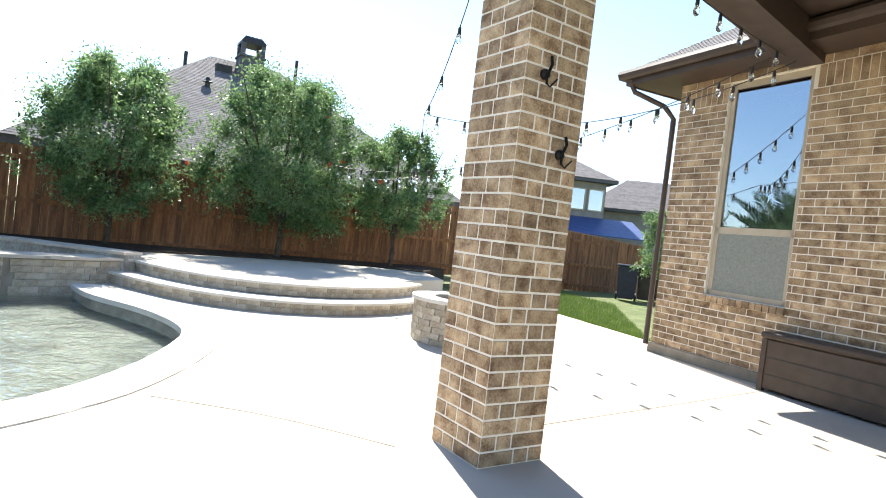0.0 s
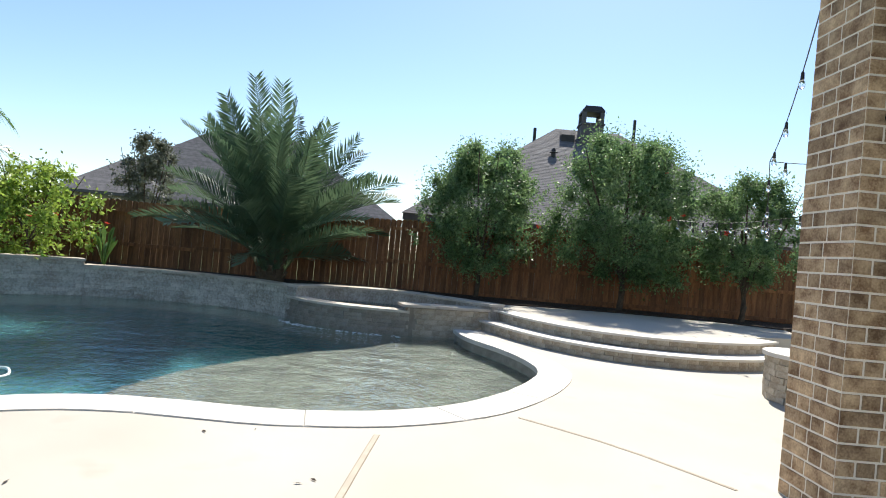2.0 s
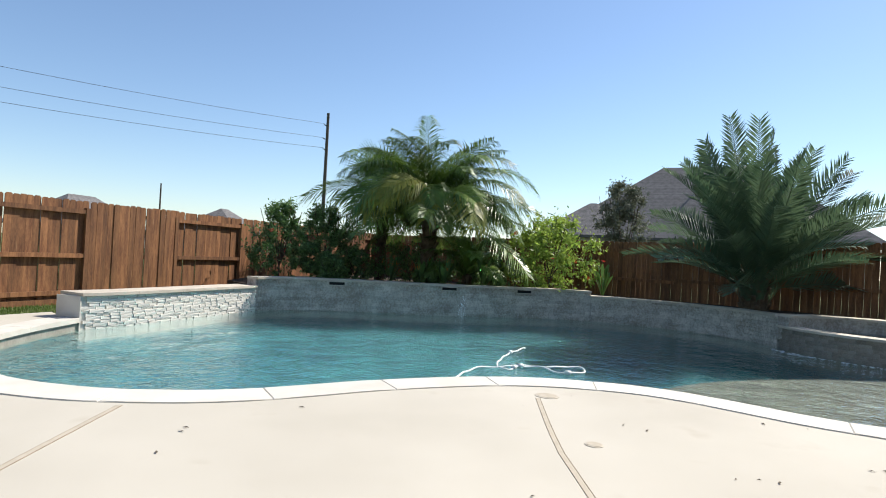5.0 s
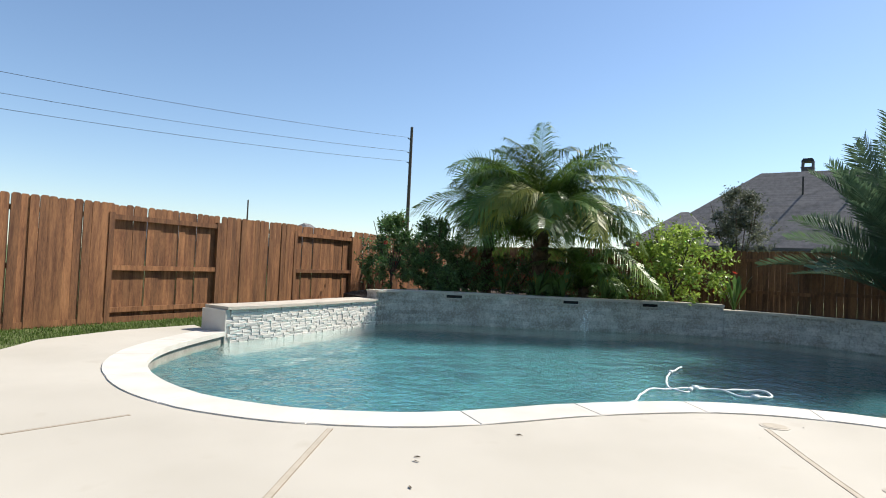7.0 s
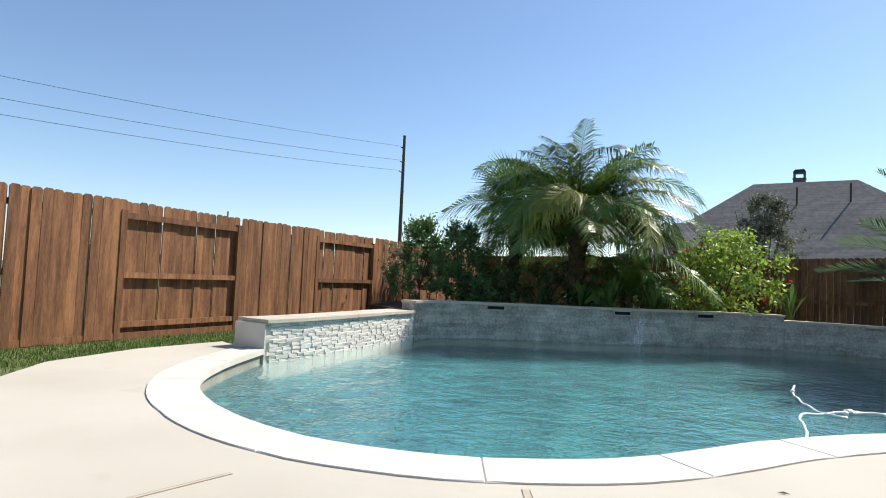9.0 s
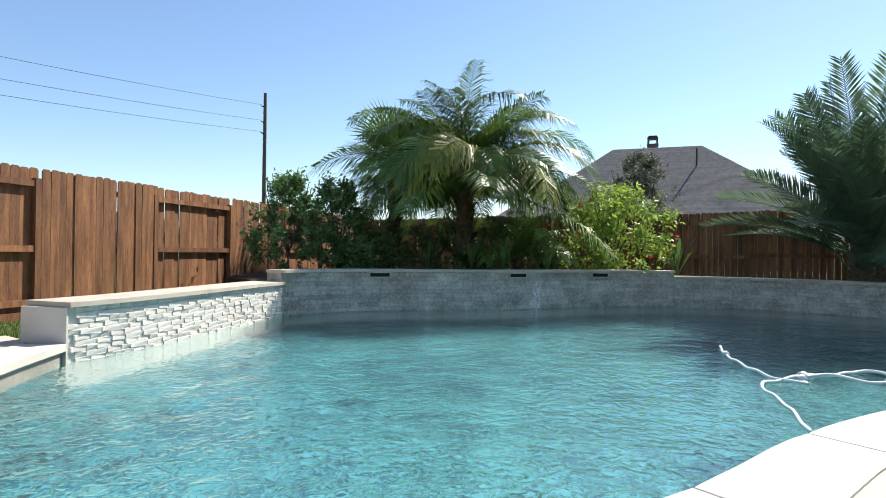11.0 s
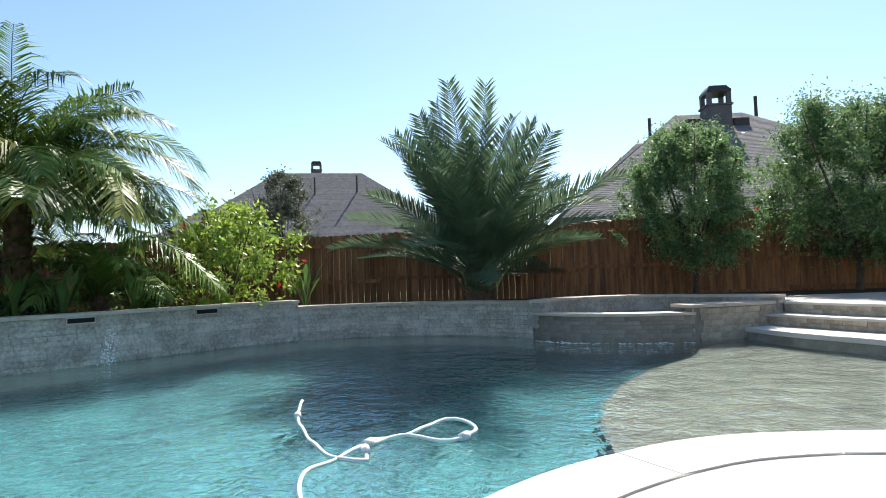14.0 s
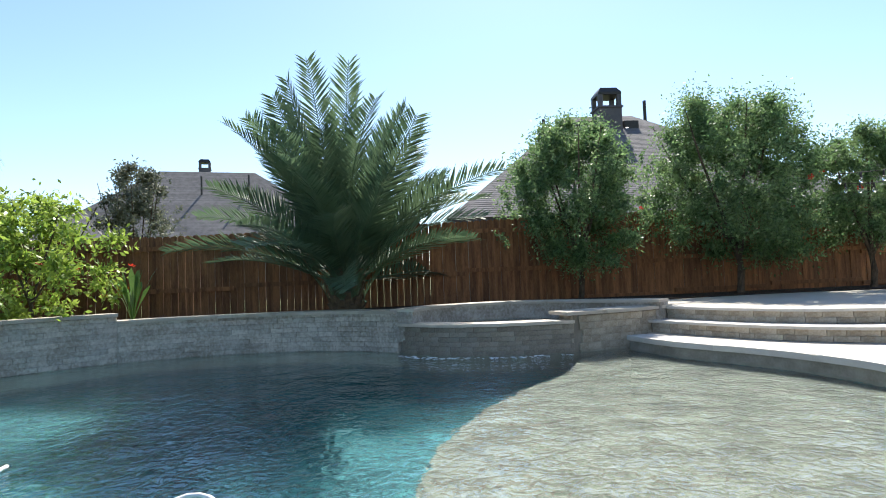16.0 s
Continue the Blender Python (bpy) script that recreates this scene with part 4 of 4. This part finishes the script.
def leafy(name, x, y, z, h, w, low, material, leaves, size, seed, label, category, stems=7, flowers=0, r0=0.07, top=0.25, spiky=0, material2=None, clumps=90):
    t = thing(name, x, y, z, 0, label, category)
    part("trunk", limbs(h, w * 0.42, stems, seed, r0), M_BARK, t)
    q = np.random.default_rng(seed)
    blobs = []
    for k in range(clumps):
        f = q.random() ** 0.85
        zz = low + (h - low) * f * 0.97
        reach = w / 2 * (0.70 + 0.30 * math.sin(math.pi * (0.12 + 0.78 * f))) * (1 - top * f ** 3) * q.uniform(0.82, 1.08)
        a = q.uniform(0, 6.28)
        reach *= 1 + 0.16 * math.sin(2 * a + seed) + 0.10 * math.sin(5 * a + 3 * f + seed)
        rr = reach * q.random() ** 0.45
        s = w * q.uniform(0.05, 0.125)
        blobs.append((rr * math.cos(a), rr * math.sin(a), zz, s, s, s * q.uniform(0.7, 1.2)))
    for k in range(spiky * 4):
        a, f = q.uniform(0, 6.28), q.uniform(0.1, 1.0)
        rr = w / 2 * (0.95 if f < 0.7 else q.uniform(0.1, 0.8)) * (1 - top * f ** 3)
        tip = Vector((math.cos(a) * q.uniform(0.1, 0.7), math.sin(a) * q.uniform(0.1, 0.7), 0.9 if f > 0.6 else 0.35)).normalized() * q.uniform(0.18, 0.50) * min(1.0, w / 1.9)
        for g in range(5):
            s = 0.055 * (1.2 - 0.18 * g)
            blobs.append((rr * math.cos(a) + tip.x * g / 3, rr * math.sin(a) + tip.y * g / 3, low + (h - low) * (0.06 + 0.84 * f) + tip.z * g / 3, s, s, s * 1.8))
    me = leaf_cloud(blobs, leaves, size, q)
    me.materials.append(material)
    crown = new("crown", me)
    crown.parent = t
    tagged(crown, kind="stuff")
    if material2:
        me2 = leaf_cloud(blobs, leaves // 4, size, q, shell=0.9)
        me2.materials.append(material2)
        c2 = new("young_leaves", me2)
        c2.parent = t
        tagged(c2, kind="stuff")
    for k in range(flowers):
        b = blobs[int(q.integers(len(blobs)))]
        wv = q.normal(size=3)
        wv /= np.linalg.norm(wv)
        bm = bmesh.new()
        for j in range(5):
            a = 2 * math.pi * j / 5
            c, s = 0.05 * math.cos(a), 0.05 * math.sin(a)
            vs = [bm.verts.new(v) for v in ((0, 0, 0), (c - s * 0.5, s + c * 0.5, 0.02), (c * 1.3, s * 1.3, 0.03), (c + s * 0.5, s - c * 0.5, 0.02))]
            bm.faces.new(vs)
        f = part("flower", bm, M_RED, t)
        f.matrix_basis = Matrix.Translation(np.array(b[:3]) + wv * np.array(b[3:]) * 1.02) @ Vector(wv).to_track_quat("Z", "Y").to_matrix().to_4x4()
    return t


leafy("tree", -13.35, 8.42, 0.38, 3.85, 3.4, 0.75, M_LEAF, 66000, 0.076, 21, "dense upright evergreen tree in front of the dark fence", "tree", flowers=5, spiky=30, top=0.42, clumps=150)
leafy("tree", -12.15, 11.85, 0.38, 4.4, 4.15, 0.85, M_LEAF, 90000, 0.076, 22, "broad dense evergreen tree with a few red flowers", "tree", flowers=10, spiky=34, top=0.45, r0=0.09, clumps=200)
leafy("tree", -10.90, 14.55, 0.38, 3.55, 2.9, 1.05, M_LEAF, 42000, 0.076, 23, "evergreen tree with a bare forked trunk and string lights", "tree", flowers=1, spiky=20, top=0.45, r0=0.08)
leafy("hibiscus_bush", -14.75, -1.55, 0.40, 2.2, 2.6, 0.1, M_LIME, 8200, 0.105, 31, "bright lime-green hibiscus bush with red flowers", "bush", flowers=9, spiky=22, r0=0.035, top=0.4)
leafy("hibiscus_bush", -11.6, -8.25, 0.38, 2.15, 1.5, 0.05, M_DEEP, 9000, 0.085, 32, "loose dark green hibiscus bush with red flowers", "bush", flowers=5, spiky=15, r0=0.03, top=0.6)
leafy("hibiscus_bush", -12.9, -7.7, 0.38, 2.2, 1.8, 0.05, M_DEEP, 11000, 0.09, 33, "dark green hibiscus bush with red flowers near the fence corner", "bush", flowers=4, spiky=15, r0=0.03, top=0.6)
for k, (x, y, w, h) in enumerate(((-13.2, -6.8, 1.5, 1.1), (-15.0, -5.9, 1.8, 1.3), (-14.9, -3.2, 1.3, 0.9), (-12.0, -6.9, 1.0, 0.7), (-15.9, -4.4, 1.8, 1.4), (-13.4, -4.6, 1.0, 0.6))):
    leafy("shrub", x, y, 0.38, h, w, 0.05, M_DEEP, 2600, 0.10, 40 + k, "low dark evergreen shrub under the palms", "bush", r0=0.025)
leafy("olive_tree", -22.4, -0.2, 0.0, 4.5, 2.5, 1.4, M_OLIVE, 14000, 0.10, 51, "grey-green olive-like tree behind the fence", "tree", top=0.4, spiky=8)
leafy("shrub", -5.4, 19.8, -0.07, 2.9, 1.6, 0.9, M_LEAF, 4000, 0.09, 53, "green shrub beside the house corner", "bush", r0=0.03)

# ---- neighbouring houses ----
def neighbour(x, y, rz, w, d, eave, ridge, r0, r1, label, wall=M_SIDING):
    h = thing("house", x, y, 0, rz, label, "house")
    bm = bmesh.new()
    box(bm, 0.5, w - 0.5, 0.5, d - 0.5, -0.1, eave)
    part("wall", bm, wall, h)
    bm = bmesh.new()
    box(bm, -0.05, w + 0.05, -0.05, d + 0.05, eave - 0.2, eave)
    part("fascia", bm, M_CHIM, h)
    hip_roof(h, -0.1, w + 0.1, -0.1, d + 0.1, eave, ridge, r0, r1, d / 2, M_ROOF, 0.16)
    return h


def vent(parent, x, y, z, h, r=0.07, hood=False):
    bm = bmesh.new()
    tube(bm, [(x, y, z), (x, y, z + h)], r, sides=10)
    if hood:
        tube(bm, [(x, y, z + h), (x, y, z + h + 0.04), (x, y, z + h + 0.16)], r * 2.0, r * 0.6, 10)
    part("vent_pipe", bm, M_DARK, parent)


def chimney(parent, x, y, z0, z1, w=1.0, cap=True):
    bm = bmesh.new()
    box(bm, x - w / 2, x + w / 2, y - w / 2, y + w / 2, z0, z1 - 0.75)
    for sx in (-1, 1):
        for sy in (-1, 1):
            cx, cy = x + sx * (w / 2 - 0.08), y + sy * (w / 2 - 0.08)
            box(bm, cx - 0.08, cx + 0.08, cy - 0.08, cy + 0.08, z1 - 0.75, z1 - 0.3)
    box(bm, x - w / 2 - 0.05, x + w / 2 + 0.05, y - w / 2 - 0.05, y + w / 2 + 0.05, z1 - 0.82, z1 - 0.75)
    c = part("chimney", bm, M_CHIM, parent, "grey clad chimney with an open cap")
    bm = bmesh.new()
    lathe(bm, [(w * 0.72, z1 - 0.3), (w * 0.72, z1 - 0.2), (w * 0.5, z1)], 4, Matrix.Translation((x, y, 0)) @ Matrix.Rotation(math.pi / 4, 4, "Z"))
    part("cap", bm, M_DARK, c)
    return c


near_house = neighbour(-17.9, 7.7, 68.2, 13.5, 14.5, 2.6, 7.35, 5.6, 8.3, "brick neighbour house with a big grey hip roof behind the fence")
bm = bmesh.new()
box(bm, 0.5, 8.5, 14.0, 19.5, -0.1, 2.6)
part("rear_wall", bm, M_SIDING, near_house)
hip_roof(near_house, 0.0, 9.0, 6.0, 20.0, 2.6, 7.25, 5.2, 5.8, 12.0, M_ROOF, 0.16)
chimney(near_house, 6.9, 6.3, 4.6, 8.15, 0.9)
vent(near_house, 4.75, 7.9, 6.1, 1.35)
vent(near_house, 5.2, 4.6, 5.2, 0.6, 0.09, True)
vent(near_house, 9.2, 8.0, 6.6, 1.6)
for x, y, z in ((5.95, 6.3, 6.75), (7.75, 6.2, 6.7)):
    bm = bmesh.new()
    prism(bm, [(x - 0.28, y - 0.25), (x + 0.28, y - 0.25), (x + 0.28, y + 0.35), (x - 0.28, y + 0.35)], z - 0.3, z + 0.12)
    for v in bm.verts:
        if v.co.z > z and v.co.y > y:
            v.co.z += 0.06
    part("roof_vent", bm, M_DARK, near_house, "low black box vent")
far_house = neighbour(-49.0, -8.5, 82, 24, 15, 3.6, 10.3, 8.2, 15.5, "distant house with a dark grey hip roof")
chimney(far_house, 11.5, 9.0, 8.5, 11.6, 0.9)
vent(far_house, 11.5, 5.0, 7.6, 1.9)
vent(far_house, 15.0, 5.2, 7.8, 1.9)
wing = neighbour(-47.5, -9.0, 82, 7, 9, 3.6, 6.6, 3.2, 3.8, "low wing of a distant grey-roofed house")
neighbour(-60.0, -76.0, 5, 14, 10, 2.6, 6.6, 5, 9, "distant brown roof beyond the fence")
neighbour(-70.0, -64.0, 15, 12, 10, 2.6, 6.2, 5, 7, "distant brown roof beyond the fence")
right_house = neighbour(-20.5, 33.0, 40, 8.1, 9, 5.9, 8.0, 3, 5.1, "two-storey grey brick neighbour house with upper windows", M_SIDING)
for k in range(3):
    w = part("window", bmesh.new(), M_FRAME, right_house)
    bm = bmesh.new()
    x0 = 4.2 + k * 1.15
    for a, b, c, d in ((x0, x0 + 0.07, 3.9, 5.3), (x0 + 0.93, x0 + 1.0, 3.9, 5.3), (x0, x0 + 1.0, 3.9, 3.98), (x0, x0 + 1.0, 5.22, 5.3)):
        box(bm, a, b, 0.42, 0.5, c, d)
    w.data = mesh_of(bm, "window", M_FRAME)
    bm = bmesh.new()
    box(bm, x0 + 0.07, x0 + 0.93, 0.46, 0.48, 3.98, 5.22)
    part("pane", bm, M_PANE, w)
bm = bmesh.new()
prism(bm, [(-2.0, -2.6), (9.5, -2.6), (9.5, 0.5), (-2.0, 0.5)], 0.0, 0.06)
for v in bm.verts:
    v.co.z += 2.35 + 0.36 * (v.co.y + 2.6)
part("awning_roof", bm, M_BLUE, right_house, "blue standing-seam porch roof")
neighbour(-18.0, 42.0, 25, 11, 9, 4.6, 7.2, 3, 6, "distant house with a pale grey roof")

# ---- wheeled bins by the far fence ----
M_BIN = mat("navy_bin_plastic", (0.012, 0.016, 0.035), (0.020, 0.026, 0.05), 6, 0.5, bump=0.1)


def bin_thing(x, y, rz, material, label):
    t = thing("wheeled_bin", x, y, -0.07, rz, label, "rubbish bin", "bins by the fence")
    bm = bmesh.new()
    vs = box(bm, -0.33, 0.33, -0.38, 0.38, 0.08, 1.12)
    for v in vs:
        if v.co.z < 0.5:
            v.co.x *= 0.8
            v.co.y *= 0.78
    bmesh.ops.bevel(bm, geom=bm.edges[:], offset=0.04, segments=2, affect="EDGES")
    part("body", bm, material, t)
    part("lid", chamfered(-0.37, 0.37, -0.42, 0.40, 1.12, 1.19, 0.025), material, t)
    bm = bmesh.new()
    tube(bm, [(-0.25, 0.44, 1.08), (0.25, 0.44, 1.08)], 0.02)
    part("handle", bm, M_DARK, t)
    for sx in (-0.3, 0.3):
        bm = bmesh.new()
        tube(bm, [(sx - 0.03, 0.33, 0.12), (sx + 0.03, 0.33, 0.12)], 0.12, sides=14)
        part("wheel", bm, M_DARK, t)


bin_thing(-7.15, 22.0, 20, M_BIN, "navy blue wheeled rubbish bin beside the fence")
bin_thing(-6.75, 22.75, 22, M_DARK, "black wheeled rubbish bin beside the fence")
bin_thing(-6.42, 23.45, 22, M_DARK, "black wheeled rubbish bin beside the fence")

# ---- power pole, wires ----
pole = thing("power_pole", -38.4, -24.1, -0.07, 0, "tall weathered wooden power pole", "power pole")
bm = bmesh.new()
tube(bm, [(0, 0, 0), (0, 0, 6), (0, 0, 12.1)], 0.17, 0.11, 10)
part("pole", bm, M_POLE, pole)
for k, zz in enumerate((11.1, 10.0, 9.2)):
    bm = bmesh.new()
    tube(bm, [(0.08, -0.05, zz), (0.35, -0.12, zz + 0.05)], 0.05, 0.03, 8)
    part("insulator", bm, M_DARK, pole)
for zz in (11.15, 10.05, 9.25):
    wire = thing("power_line", -38.1, -24.2, zz, 0, "thin overhead power line", "cable", "overhead lines")
    bm = bmesh.new()
    pts = []
    for k in range(25):
        f = k / 24
        pts.append((52 * f, -22 * f, -1.1 * 4 * f * (1 - f)))
    tube(bm, pts, 0.012, sides=4)
    part("wire", bm, M_DARK, wire)
small_pole = thing("power_pole", -62, -66, -0.07, 0, "slender far utility pole", "power pole")
bm = bmesh.new()
tube(bm, [(0, 0, 0), (0, 0, 9.4)], 0.15, 0.1, 8)
part("pole", bm, M_POLE, small_pole)

# ---- string lights ----
def string_lights(a, b, sag, bulbs, label):
    a, b = Vector(a), Vector(b)
    t = thing("string_light", *a, 0, label, "string lights", "string lights over the deck")
    pts = [(b - a) * (k / 24) + Vector((0, 0, -sag * 4 * (k / 24) * (1 - k / 24))) for k in range(25)]
    bm = bmesh.new()
    tube(bm, pts, 0.006, sides=5)
    part("cable", bm, M_DARK, t)
    for k in range(bulbs):
        f = (k + 0.5) / bulbs
        p = (b - a) * f + Vector((0, 0, -sag * 4 * f * (1 - f)))
        bm = bmesh.new()
        lathe(bm, [(0.010, 0.0), (0.017, -0.015), (0.020, -0.07), (0.018, -0.085)], 10, Matrix.Translation(p))
        s = part("socket", bm, M_DARK, t)
        bm = bmesh.new()
        lathe(bm, [(0.014, -0.085), (0.026, -0.11), (0.032, -0.14), (0.026, -0.17), (0.008, -0.185)], 10, Matrix.Translation(p))
        part("bulb", bm, M_GLASS, t, smooth=True)


LBL = "black cable of clear hanging bulbs"
string_lights((-3.2, 6.9, 4.3), (-5.9, 9.4, 3.1), 0.25, 4, LBL)
string_lights((-5.9, 9.4, 3.1), (-9.4, 13.5, 2.7), 0.5, 6, LBL)
string_lights((-5.9, 9.4, 3.1), (-1.45, 10.75, 3.9), 0.42, 11, LBL)
string_lights((-9.65, 11.1, 2.55), (-1.7, 10.6, 3.92), 0.6, 22, LBL)
string_lights((-1.55, 10.6, 3.93), (-2.25, 7.4, 3.93), 0.05, 7, LBL)
string_lights((-9.8, 11.6, 2.45), (-9.3, 13.4, 2.7), 0.12, 6, LBL)

# ---- deck joints, lids ----
def joint(pts, w=0.036):
    line = smooth_line(pts, 0.4)
    j = thing("trim_joint", label="sealed control joint across the deck", category="joint", kind="structure")
    bm = bmesh.new()
    strip(bm, line, -w / 2, w / 2, -0.02, 0.003)
    part("sealant", bm, M_JOINT, j)
    for d in (-w / 2 - 0.006, w / 2):
        bm = bmesh.new()
        strip(bm, line, d, d + 0.004, -0.02, 0.0035)
        part("groove", bm, M_CRACK, j)


joint([(-4.0, 3.6), (-2.93, 3.12), (0.5, 1.6), (5, -0.4)])
joint([(-3.95, 0.44), (-2.79, 0.8), (-2.05, 1.08), (0, 2.0), (4, 4.2)])
joint([(-1.76, -2.45), (-0.78, -2.01), (3, -0.3)])
joint([(-4.4, 5.0), (-3.6, 5.45), (-2.7, 5.75)], 0.02)
joint([(-1.14, -3.87), (-0.16, -4.11), (4, -5.1)], 0.02)
joint([(-2.37, 7.0), (-1.83, 8.99), (-1.32, 10.94)], 0.03)
for x, y, r in ((-2.74, 1.11, 0.07), (-4.1, 0.5, 0.12)):
    lid = thing("utility_cover", x, y, 0.0, 0, "small round tan access cover set in the deck", "cover", "covers in the deck")
    bm = bmesh.new()
    lathe(bm, [(r, -0.01), (r, 0.004), (r * 0.92, 0.006)], 20)
    part("ring", bm, M_STEEL, lid)
    bm = bmesh.new()
    lathe(bm, [(r * 0.8, 0.0), (r * 0.8, 0.008), (r * 0.7, 0.009)], 20)
    part("cover", bm, M_JOINT, lid)

# ---- hose on the water, splash, painted sun glints ----
hose = thing("pool_hose", -7.9, -0.64, WATER + 0.02, 0, "white floating pool cleaner hose in loose loops", "hose")
pts = [(-8.11, -0.64), (-7.5, -0.72), (-6.94, -0.71), (-6.31, -0.62), (-6.0, -0.40), (-6.43, -0.30), (-6.55, 0.06), (-6.85, 0.38), (-6.55, 0.55), (-6.25, 0.30), (-6.5, -0.1), (-6.2, -0.5), (-5.85, -0.8), (-5.10, -0.83), (-4.4, -0.92)]
line = smooth_line(pts, 0.08)
bm = bmesh.new()
tube(bm, [(x + 7.9, y + 0.64, 0.01 * math.sin(i)) for i, (x, y) in enumerate(line)], 0.014, sides=8)
part("tube", bm, M_HOSE, hose, smooth=True)
for i in (8, 30, 52, 62):
    if i < len(line) - 1:
        bm = bmesh.new()
        a, b = line[i], line[i + 1]
        tube(bm, [(a[0] + 7.9, a[1] + 0.64, 0.01), (b[0] + 7.9, b[1] + 0.64, 0.01)], 0.03, sides=10)
        part("float", bm, M_HOSE, hose, smooth=True)
splash = thing("wall_spout", -12.25, -3.15, 0.2, 0, "thin sheet of water splashing down the pool wall", "water spout")
bm = bmesh.new()
for k in range(130):
    z, s = 0.16 - 0.54 * rng.random() ** 0.7, rng.uniform(0.004, 0.013)
    x, y = rng.uniform(0.0, 0.05) + 0.08 * (0.16 - z), rng.gauss(0, 0.05)
    lathe(bm, [(s * 0.3, -s), (s, 0), (s * 0.3, s)], 5, Matrix.Translation((x + 0.1, y, z)))
tagged(part("sparkle_drops", bm, M_SPARKLE, splash), kind="stuff")

# Flat white flecks paint the sun's glints on the water below the lip.
spill = thing("spillway_glints", -11.0, 4.4, WATER, 0, "line of white flecks painting sun sparkle on the water below the spa", "waterfall")
bm = bmesh.new()
for k in range(90):
    i = rng.randrange(1, len(LIP) - 1)
    p = Vector(LIP[i]).lerp(Vector(LIP[i + 1]), rng.random())
    s = rng.uniform(0.006, 0.016)
    lathe(bm, [(s * 0.5, -s * 0.4), (s * 3.0, 0), (s * 0.5, s * 0.5)], 5, Matrix.Translation((p.x + 11.0 + rng.uniform(0.12, 0.3), p.y - 4.4 - rng.uniform(0.12, 0.3), rng.uniform(0.0, 0.008))))
tagged(part("sparkle_drops", bm, M_SPARKLE, spill), kind="stuff")


# ---- grass blades, fallen leaves ----
def blades(name, label, count, area, z, size, seed):
    q = np.random.default_rng(seed)
    vs, fs = [], []
    for _ in range(count):
        x, y = area(q)
        a, s, lean = q.uniform(0, 6.28), size * q.uniform(0.5, 1.2), q.uniform(-0.5, 0.5)
        c, d = math.cos(a), math.sin(a)
        n = len(vs)
        vs += [(x - 0.006 * c, y - 0.006 * d, z), (x + 0.006 * c, y + 0.006 * d, z), (x - d * s * lean, y + c * s * lean, z + s)]
        fs.append((n, n + 1, n + 2))
    me = bpy.data.meshes.new(name)
    me.from_pydata(vs, [], fs)
    me.materials.append(M_BLADE)
    return tagged(new(name, me), label, "grass", kind="stuff")


blades("grass", "short grass strip between the deck and fence", 16000, lambda q: (q.uniform(-7.5, 2.0), q.uniform(-9.7, -8.3) if q.random() < 0.7 else q.uniform(-9.7, -7.6)), -0.075, 0.06, 61)


def lawn_area(q):
    f, g = q.random(), q.random() ** 1.6
    return -3.4 - 4.2 * f - 3.2 * g, 13.15 + 2.3 * f + 6.5 * g


blades("grass", "sunny green lawn beside the house", 26000, lawn_area, -0.075, 0.09, 62)
litter = thing("fallen_leaves", -2, 1, 0.0, 0, "a few dry leaves and twigs on the deck", "leaves", kind="stuff")
bm = bmesh.new()
for k in range(26):
    x, y, a = rng.uniform(-3.6, 1.5), rng.uniform(-3.0, 2.2), rng.uniform(0, 6.28)
    c, d, s = math.cos(a), math.sin(a), rng.uniform(0.012, 0.035)
    vs = [bm.verts.new(v) for v in ((x, y, 0.005), (x + s * c - s * 0.3 * d, y + s * d + s * 0.3 * c, 0.012), (x + 2 * s * c, y + 2 * s * d, 0.006), (x + s * c + s * 0.3 * d, y + s * d - s * 0.3 * c, 0.006))]
    bm.faces.new(vs)
part("leaf_litter", bm, M_BARK, litter)


# ---- strap-leaved plants with orange flowers ----
def strap_plant(x, y, seed):
    q = random.Random(seed)
    t = thing("bird_of_paradise", x, y, 0.40, 0, "clump of upright strap leaves with orange flowers", "plant", "strap-leaved plants")
    for k in range(16):
        a, ln, out = q.uniform(0, 6.28), q.uniform(0.5, 0.95), q.uniform(0.15, 0.45)
        bm = bmesh.new()
        c, s = math.cos(a), math.sin(a)
        pts = [(0.0, 0.0, 0.01), (0.35, 0.45, 0.012), (0.75, 0.85, 0.05), (1.0, 1.0, 0.004)]
        rows = [(bm.verts.new((c * out * f - s * w, s * out * f + c * w, ln * g)), bm.verts.new((c * out * f + s * w, s * out * f - c * w, ln * g))) for f, g, w in pts]
        for u, v in zip(rows, rows[1:]):
            bm.faces.new((u[0], u[1], v[1], v[0]))
        part("leaf", bm, M_FAN, t)
    for k in range(3):
        a = q.uniform(0, 6.28)
        px, py, pz = 0.25 * math.cos(a), 0.25 * math.sin(a), q.uniform(0.45, 0.7)
        bm = bmesh.new()
        for j in range(4):
            b = q.uniform(0, 6.28)
            vs = [bm.verts.new(v) for v in ((px, py, pz), (px + 0.03 * math.cos(b), py + 0.03 * math.sin(b), pz + 0.08), (px + 0.05 * math.cos(b), py + 0.05 * math.sin(b), pz + 0.17))]
            bm.faces.new(vs)
        part("flower", bm, M_ORANGE, t)


for k, (x, y) in enumerate(((-12.7, -3.9), (-13.3, -3.0), (-12.9, -4.6), (-13.0, -5.6), (-14.9, -0.1))):
    strap_plant(x, y, 70 + k)
